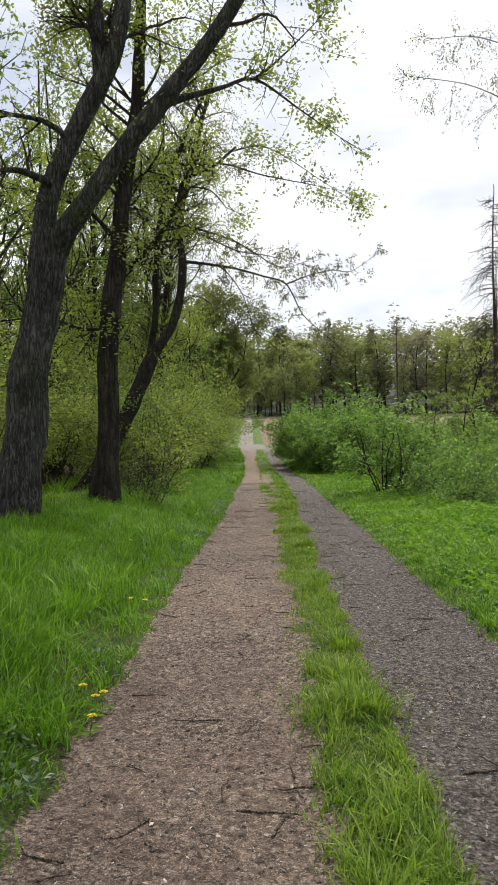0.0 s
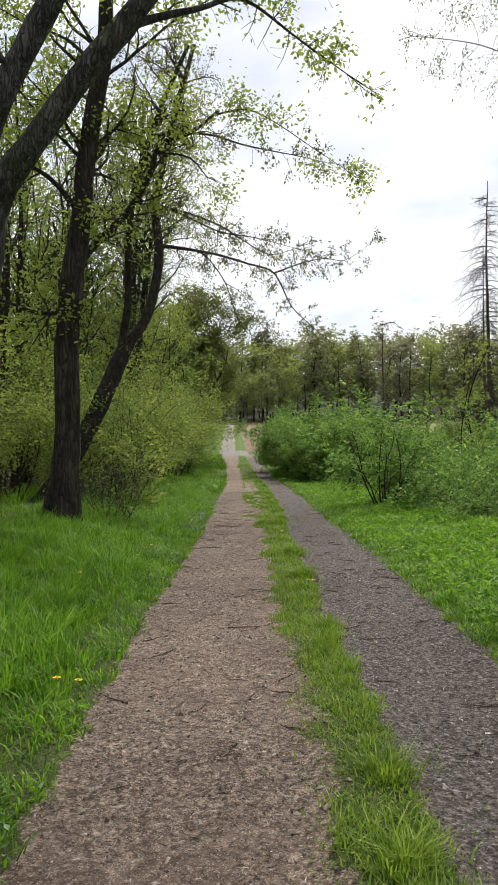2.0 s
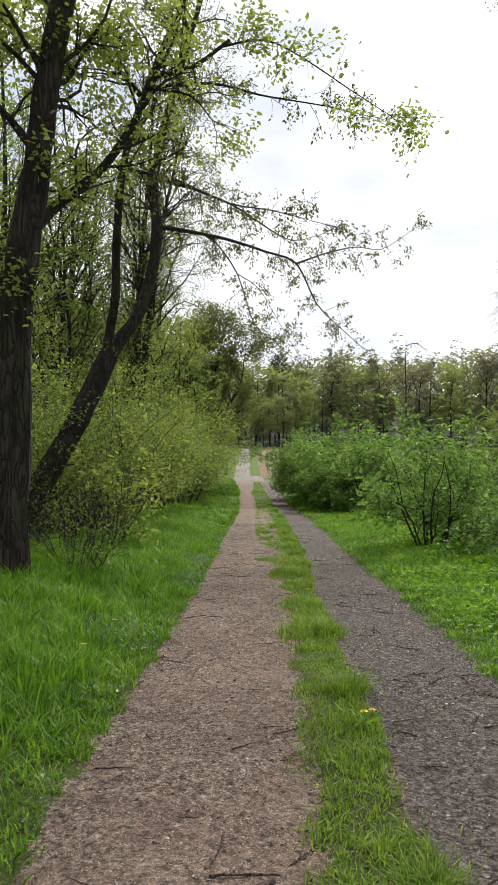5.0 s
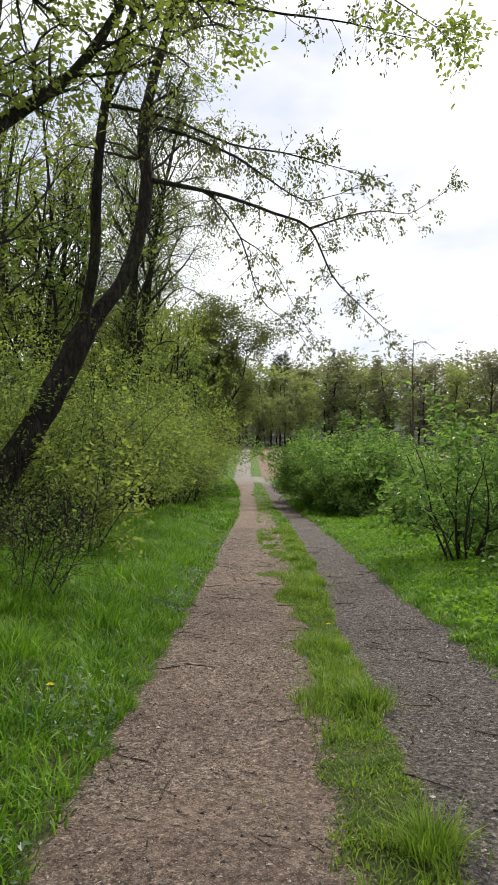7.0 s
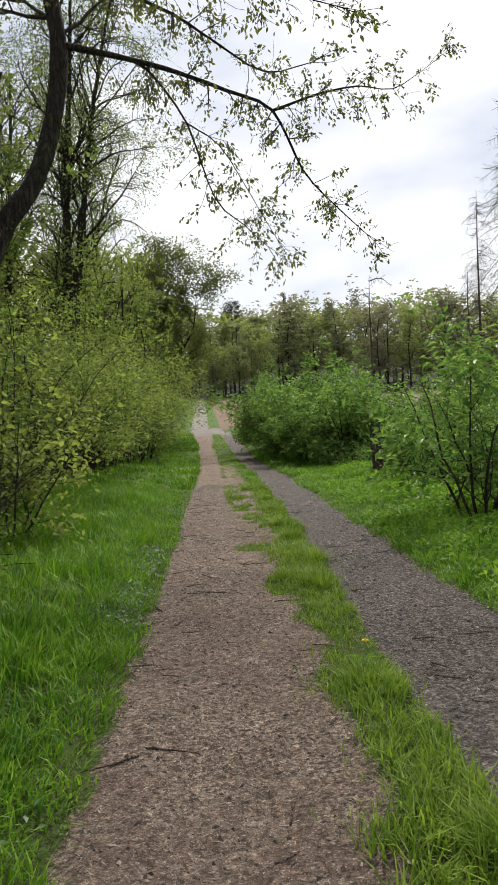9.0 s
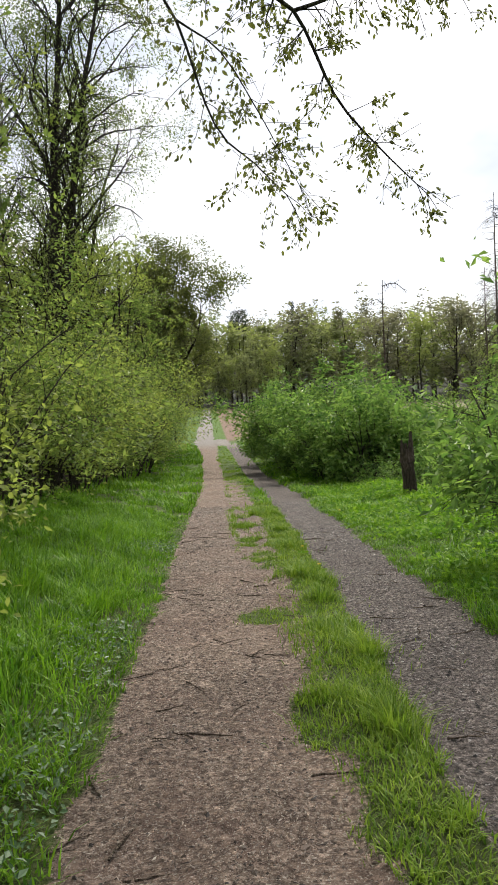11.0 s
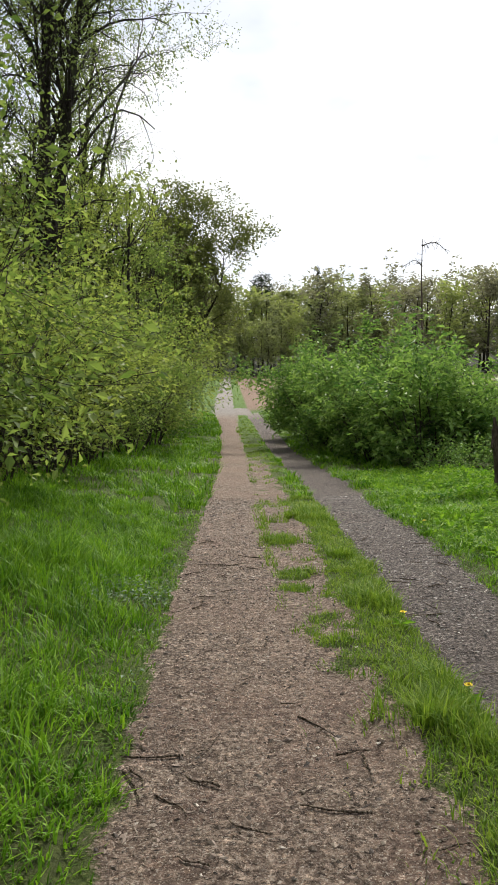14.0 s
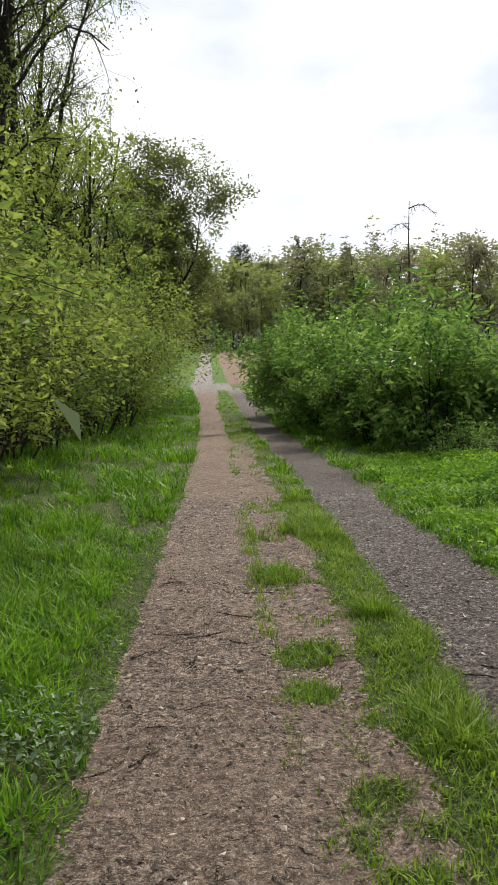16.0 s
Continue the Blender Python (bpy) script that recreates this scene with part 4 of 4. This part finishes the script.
for x, y, s in ((-4.6, 41, 0.75), (-4.3, 46, 0.95), (-4.1, 50, 1.0), (-3.9, 54, 1.05), (-4.8, 57, 1.0), (-5.2, 38, 0.8), (-5.5, 43, 0.9), (-5.6, 49, 1.0), (-4.9, 33, 0.55), (-5.4, 61, 0.95), (-4.7, 29.5, 0.45), (-5.4, 25, 0.5), (-4.5, 36, 0.6), (-4.4, 39.5, 0.75), (-3.9, 43.5, 0.9), (-3.7, 47.5, 0.95), (-3.05, 62.4, 0.8)):
    plant_out(under[int(y) % 2], x, y, s, y * 53, placed)
# low growth closing the foot of the far wood
for k in range(0, 44, 2):
    plant_out(protos[k % 2 * 3], -40 + k * 2.6 + rr.uniform(-1, 1), rr.uniform(142, 150) - max(0, k - 24) * 0.9, rr.uniform(0.25, 0.42), rr.uniform(0, 360), placed)

for k in range(22):
    plant_out(protos[(0, 3, 1)[k % 3]], -14 + k * 1.15 + rr.uniform(-0.5, 0.5), rr.uniform(136, 149), rr.uniform(0.28, 0.5), rr.uniform(0, 360), placed)

def conifer(seed, x, y, h, label, low, reach):
    """An evergreen whose crown begins at the share low of its height; reach(u) gives the branch length at the share u."""
    p = Plant(seed)
    b = on_ground(x, y, 0.3)
    t = p.limb("trunk", [b, (x, y, b[2] + h * 0.5), (x, y, b[2] + h)], 0.26, 0.03, 6)
    pts, rad = t
    for k in range(110):
        u = p.r.uniform(low, 0.99)
        i = int(u * (len(pts) - 1)); th = p.r.uniform(0, 6.283)
        p.shoot(pts[i], (math.cos(th), math.sin(th), 0.12), reach(u) * p.r.uniform(0.7, 1.15), 0.035, 1, -0.05, 0, 3, 0.4, 0.7, 0.08)
    return finish(p, "spruce" if low < 0.6 else "pine", label, "tree", b, M_BARK_SMOOTH, M_NEEDLE, 2, 0.34, jitter=0.1, aspect=0.35, gaps=0.7, cell=1.3)

conifer(121, 14.5, 160, 20.6, "dark green spruce rising above the wood", 0.35, lambda u: 0.12 + (1 - u) * 5.4)
conifer(122, 3.9, 158, 19.0, "dark pine with flat crown above the wood", 0.72, lambda u: 2.2 - 7 * abs(u - 0.85))

# ---- grass and low plants ----
def blades(n_raw, x0, x1, y0, y1, keep, length, width, seed, power=1.0, curl=0.95, per=48, girth=0.085):
    """Bent grass blades in tufts over a rectangle, kept by a chance given by keep(x, y)."""
    r = np.random.default_rng(seed)
    nt = n_raw // per
    cx, cy = r.uniform(x0, x1, nt), y0 + (y1 - y0) * r.random(nt) ** power
    big = r.uniform(0.4, 1.5, nt)
    who = r.integers(0, nt, n_raw)
    loose = r.random(n_raw) < 0.22
    far = 1 + np.clip(cy[who] - 24, 0, 40) * 0.03
    dx = np.where(loose, r.normal(0, 0.2, n_raw), r.normal(0, girth, n_raw)) * far
    dy = np.where(loose, r.normal(0, 0.2, n_raw), r.normal(0, girth, n_raw)) * far
    x, y = cx[who] + dx, cy[who] + dy
    k = r.random(n_raw) < keep(x, y)
    x, y, dx, dy, who, loose = x[k], y[k], dx[k], dy[k], who[k], loose[k]
    n = len(x)
    z = height(x, y) - 0.01
    ln = length(x, y) * np.where(loose, 0.5, big[who]) * (0.6 + 0.8 * vnoise(x, y, 1.1)) * r.uniform(0.6, 1.25, n)
    wd = width * r.uniform(0.7, 1.3, n) * (1 + np.clip(y - 24, 0, 40) * 0.05)
    th = np.arctan2(dy, dx) + r.normal(0, 0.5, n)
    lx, ly = np.cos(th), np.sin(th)
    sx, sy = -np.sin(th + r.normal(0, 0.4, n)), np.cos(th)
    c = curl * r.uniform(0.3, 1.4, n)
    V = np.empty((n, 5, 3))
    for j, (u, wf) in enumerate(((0, 1), (0, -1), (0.55, 0.8), (0.55, -0.8), (1, 0))):
        out = c * ln * u * u
        V[:, j, 0] = x + lx * out + sx * wd * wf * 0.5
        V[:, j, 1] = y + ly * out + sy * wd * wf * 0.5
        V[:, j, 2] = z + ln * u * (1 - 0.28 * c * u)
    i = np.arange(n)[:, None] * 5
    F = np.concatenate([i + np.array([[0, 1, 3]]), i + np.array([[0, 3, 2]]), i + np.array([[2, 3, 4]])], 0)
    return V.reshape(-1, 3), F

def meadow(name, label, parts, material):
    vs, fs, base = [], [], 0
    for V, F in parts:
        vs.append(V); fs.append(F + base); base += len(V)
    ob = mesh_object(name, np.concatenate(vs), np.concatenate(fs), material)
    return tagged(ob, label, "grass", kind="stuff")

def bare(x, y):
    return (1 - soil_of(x, y)) ** 1.2

def left_len(x, y):
    lat = -(x - bend(y))
    return 0.08 + 0.125 * step(lat, 0.62, 1.25) - 0.05 * step(y, 18, 30)

def right_len(x, y):
    lat = x - bend(y)
    return 0.07 + 0.09 * step(lat, 1.9, 2.6)

def mid_len(x, y):
    return 0.05 + 0.06 * step(vnoise(x, y, 0.5), 0.5, 0.85)

meadow("verge_grass", "long bright green grass on the verge beneath trees", [
    blades(150000, -3.0, -0.55, 2.2, 28, bare, left_len, 0.0085, 1, 1.15),
    blades(20000, -6.5, -3.0, 5, 30, lambda x, y: 0.9 - 0.7 * step(-x, 4.2, 6.5), lambda x, y: 0.24 + 0 * x, 0.011, 2),
    blades(26000, -4.2, -0.6, 28, 62, bare, lambda x, y: 0.17 + 0 * x, 0.013, 3, 1.3)], M_GRASS)
meadow("verge_grass", "green grass on the verge beside the brambles", [
    blades(90000, 1.8, 4.3, 3.5, 30, bare, right_len, 0.0085, 4, 1.1),
    blades(50000, 1.78, 2.7, 3.5, 30, bare, lambda x, y: 0.075 + 0 * x, 0.007, 14, 1.0, 0.9, 24, 0.06),
    blades(12000, 4.3, 7.5, 8, 32, lambda x, y: 0.6 + 0 * x, lambda x, y: 0.22 + 0 * x, 0.011, 5),
    blades(20000, 0.8, 4.0, 30, 62, bare, lambda x, y: 0.14 + 0 * x, 0.013, 6, 1.3)], M_GRASS)
meadow("centre_grass", "short tufted grass strip between the wheel ruts", [
    blades(230000, 0.1, 1.35, 2.2, 30, bare, mid_len, 0.007, 7, 1.0, 0.8, 30, 0.05),
    *[blades(420, x - 0.03, x + 0.03, y - 0.03, y + 0.03, lambda x_, y_: 0.97 + 0 * x_, lambda x_, y_, ln=ln: ln + 0 * x_, 0.006, 300 + k, 1.0, 0.8, 60, 0.055)
      for k, (x, y, ln) in enumerate(((0.83, 5.3, 0.12), (0.76, 5.5, 0.1), (0.74, 5.9, 0.11), (0.82, 6.6, 0.13), (0.72, 15.04, 0.17), (0.93, 23.5, 0.16), (0.85, 9.3, 0.12), (0.9, 13.4, 0.12), (0.85, 17.4, 0.14), (0.95, 18.6, 0.15), (0.88, 20.3, 0.14), (0.8, 21.4, 0.13), (0.9, 25.2, 0.13), (0.85, 11.6, 0.12)))],
    blades(12000, -0.6, 1.6, 30, 60, bare, lambda x, y: 0.08 + 0 * x, 0.012, 8, 1.3)], M_GRASS_SHORT)

def low_leaves(n_raw, x0, x1, y0, y1, keep, size, rise, seed, name, label, material):
    r = np.random.default_rng(seed)
    x, y = r.uniform(x0, x1, n_raw), r.uniform(y0, y1, n_raw)
    k = r.random(n_raw) < keep(x, y)
    x, y = x[k], y[k]
    top = rise(x, y)
    P = np.stack([x, y, height(x, y) + top * r.uniform(0.25, 1, len(x))], -1)
    V, F = leaf_cards(r, P, r.normal(0, 1, P.shape), size, 0.6, 0.75, 0.0)
    return tagged(mesh_object(name, V, F, material), label, "plants", kind="stuff")

low_leaves(190000, 1.9, 6.5, 4, 34, lambda x, y: bare(x, y) * step(x - bend(y), 1.95, 2.7) * step(vnoise(x, y, 1.1), 0.1, 0.45), 0.066, lambda x, y: 0.1 + 0.35 * step(x, 2.4, 4.2) * vnoise(x, y, 0.8), 91, "nettles", "leafy nettles and weeds covering the bank", M_NETTLE)
low_leaves(16000, -1.5, -0.6, 2.3, 26, lambda x, y: bare(x, y) * step(vnoise(x, y, 0.6), 0.5, 0.75) * step(x, -1.5, -0.85), 0.035, lambda x, y: 0.1 + 0 * x, 92, "ground_ivy", "pale ground ivy leaves at the track edge", M_IVY)

# ---- chips, sticks and flowers on the track ----
def chips(seed, n, x0, x1, material, label):
    r = np.random.default_rng(seed)
    x, y = r.uniform(x0, x1, n), 2.3 + 28 * r.random(n) ** 1.1
    k = r.random(n) < soil_of(x, y) * (0.15 + 0.85 * vnoise(x, y, 0.4)) * 0.6
    x, y = x[k], y[k]
    n = len(x)
    sliver = r.random(n) < 0.55
    s = np.where(sliver, 0.002 + 0.002 * r.random(n), 0.004 + 0.011 * r.random(n) ** 4)
    grow = 1 + np.clip(y - 20, 0, 20) * 0.07
    a = r.uniform(0, 6.283, n)
    L = np.where(sliver, 0.007 + 0.022 * r.random(n) ** 2, s * r.uniform(0.9, 1.7, n)) * grow
    W, H = s * grow * r.uniform(0.7, 1.1, n), s * r.uniform(0.35, 0.8, n)
    c = np.stack([x, y, height(x, y) + H * 0.3], -1)
    u = np.stack([np.cos(a), np.sin(a), r.normal(0, 0.12, n)], -1)
    v = np.stack([-np.sin(a), np.cos(a), r.normal(0, 0.12, n)], -1)
    w = np.array([0, 0, 1.0])
    rim = []
    for k in range(4):
        th = k * 1.571 + r.uniform(-0.6, 0.6, n) * np.where(sliver, 0.15, 1)
        far_ = r.uniform(0.6, 1.25, n)
        rim.append(c + u * (L * np.cos(th) * far_)[:, None] + v * (W * np.sin(th) * far_)[:, None])
    V = np.stack(rim + [c + w * H[:, None] + u * (L * r.uniform(-0.3, 0.3, n))[:, None]], 1)
    f = np.array([[0, 1, 4], [1, 2, 4], [2, 3, 4], [3, 0, 4]])
    F = (np.arange(n)[:, None, None] * 5 + f[None]).reshape(-1, 3)
    return tagged(mesh_object("gravel", V.reshape(-1, 3), F, material), label, "gravel", kind="stuff")

chips(93, 190000, -0.85, 0.95, M_CHIP, "small stones and bark chips strewn on the track")
chips(94, 120000, 0.95, 2.1, M_CHIP_GREY, "grey stone chips in the darker wheel rut")

def stick(seed, length, r):
    p = Plant(seed)
    p.limb("body", [(-length / 2, 0, r), (-length * 0.15, p.r.normal(0, 0.04) * length, r * 1.3), (length * 0.2, p.r.normal(0, 0.04) * length, r), (length / 2, p.r.normal(0, 0.1) * length, r * 1.2)], r, r * 0.5, 5, 0.008)
    vs, fs, _ = p.tubes["body"]
    ob = mesh_object("stick", np.concatenate(vs), np.concatenate(fs), M_STICK, None, True)
    return tagged(ob, "dry brown stick lying on the bare track", "stick", "sticks on the track")

sticks = [stick(131, 0.12, 0.004), stick(132, 0.2, 0.005), stick(133, 0.16, 0.006), stick(134, 0.09, 0.0035), stick(135, 0.26, 0.006)]
sr = random.Random(9)
made = 0
while made < 270:
    x, y = sr.uniform(-0.7, 1.9), sr.uniform(2.6, 27)
    if float(soil_of(np.array([x]), np.array([y]))[0]) < 0.6:
        continue
    m = pose(x, y, float(height(x, y)) + 0.002, 0, 0, sr.uniform(0, 360))
    if made < 5:
        sticks[made].matrix_basis = m
    else:
        copy_thing(sticks[sr.randrange(5)], m)
    made += 1

def dandelion(x, y, h):
    b = on_ground(x, y)
    root = tagged(new("dandelion"), "yellow dandelion flower in the grass", "flower", "dandelions")
    root.location = b
    p = Plant(int(abs(x) * 100 + y * 10))
    p.limb("stem", [(0, 0, 0), (0.01, 0, h * 0.6), (0.012, 0.005, h)], 0.003, 0.0025, 5)
    vs, fs, _ = p.tubes["stem"]
    mesh_object("stem", np.concatenate(vs), np.concatenate(fs), M_NETTLE, root, True)
    r = p.r
    n = 60
    th, u = r.uniform(0, 6.283, n), r.random(n) ** 0.6
    P = np.stack([0.012 + 0 * th, 0.005 + 0 * th, h + 0 * th], -1)
    tip = P + np.stack([np.cos(th) * u, np.sin(th) * u, 0.55 - 0.45 * u], -1) * 0.026
    sd = np.stack([-np.sin(th), np.cos(th), 0 * th], -1) * 0.0022
    V = np.stack([P - sd, P + sd, tip + sd, tip - sd], 1).reshape(-1, 3)
    mesh_object("flower_head", V, np.arange(n * 4).reshape(n, 4), M_YELLOW, root)
    n = 9
    th = np.arange(n) * 6.283 / n + 0.3
    D = np.stack([np.cos(th), np.sin(th), 0.35 + 0 * th], -1)
    V, F = leaf_cards(r, D * 0.01, D * 6, 0.075, 0.28, 0.8, 0.0)
    for k in range(n):
        mesh_object("leaf", V[k * 4:k * 4 + 4] + np.array([0, 0, 0.02]), F[:1], M_NETTLE, root)

for x, y, h in ((-0.7, 5.4, 0.13), (-0.62, 5.35, 0.12), (-0.6, 5.45, 0.11), (-0.58, 5.1, 0.1), (-0.8, 7.4, 0.16), (-0.69, 7.42, 0.16), (-0.98, 4.1, 0.1), (-1.0, 13.0, 0.14), (-1.05, 12.1, 0.15), (0.84, 10.9, 0.08), (0.9, 11.0, 0.07), (0.8, 15.4, 0.12), (1.98, 26.4, 0.16), (0.98, 22.9, 0.1), (1.02, 21.6, 0.1), (-1.3, 10.2, 0.2)):
    dandelion(x, y, h)
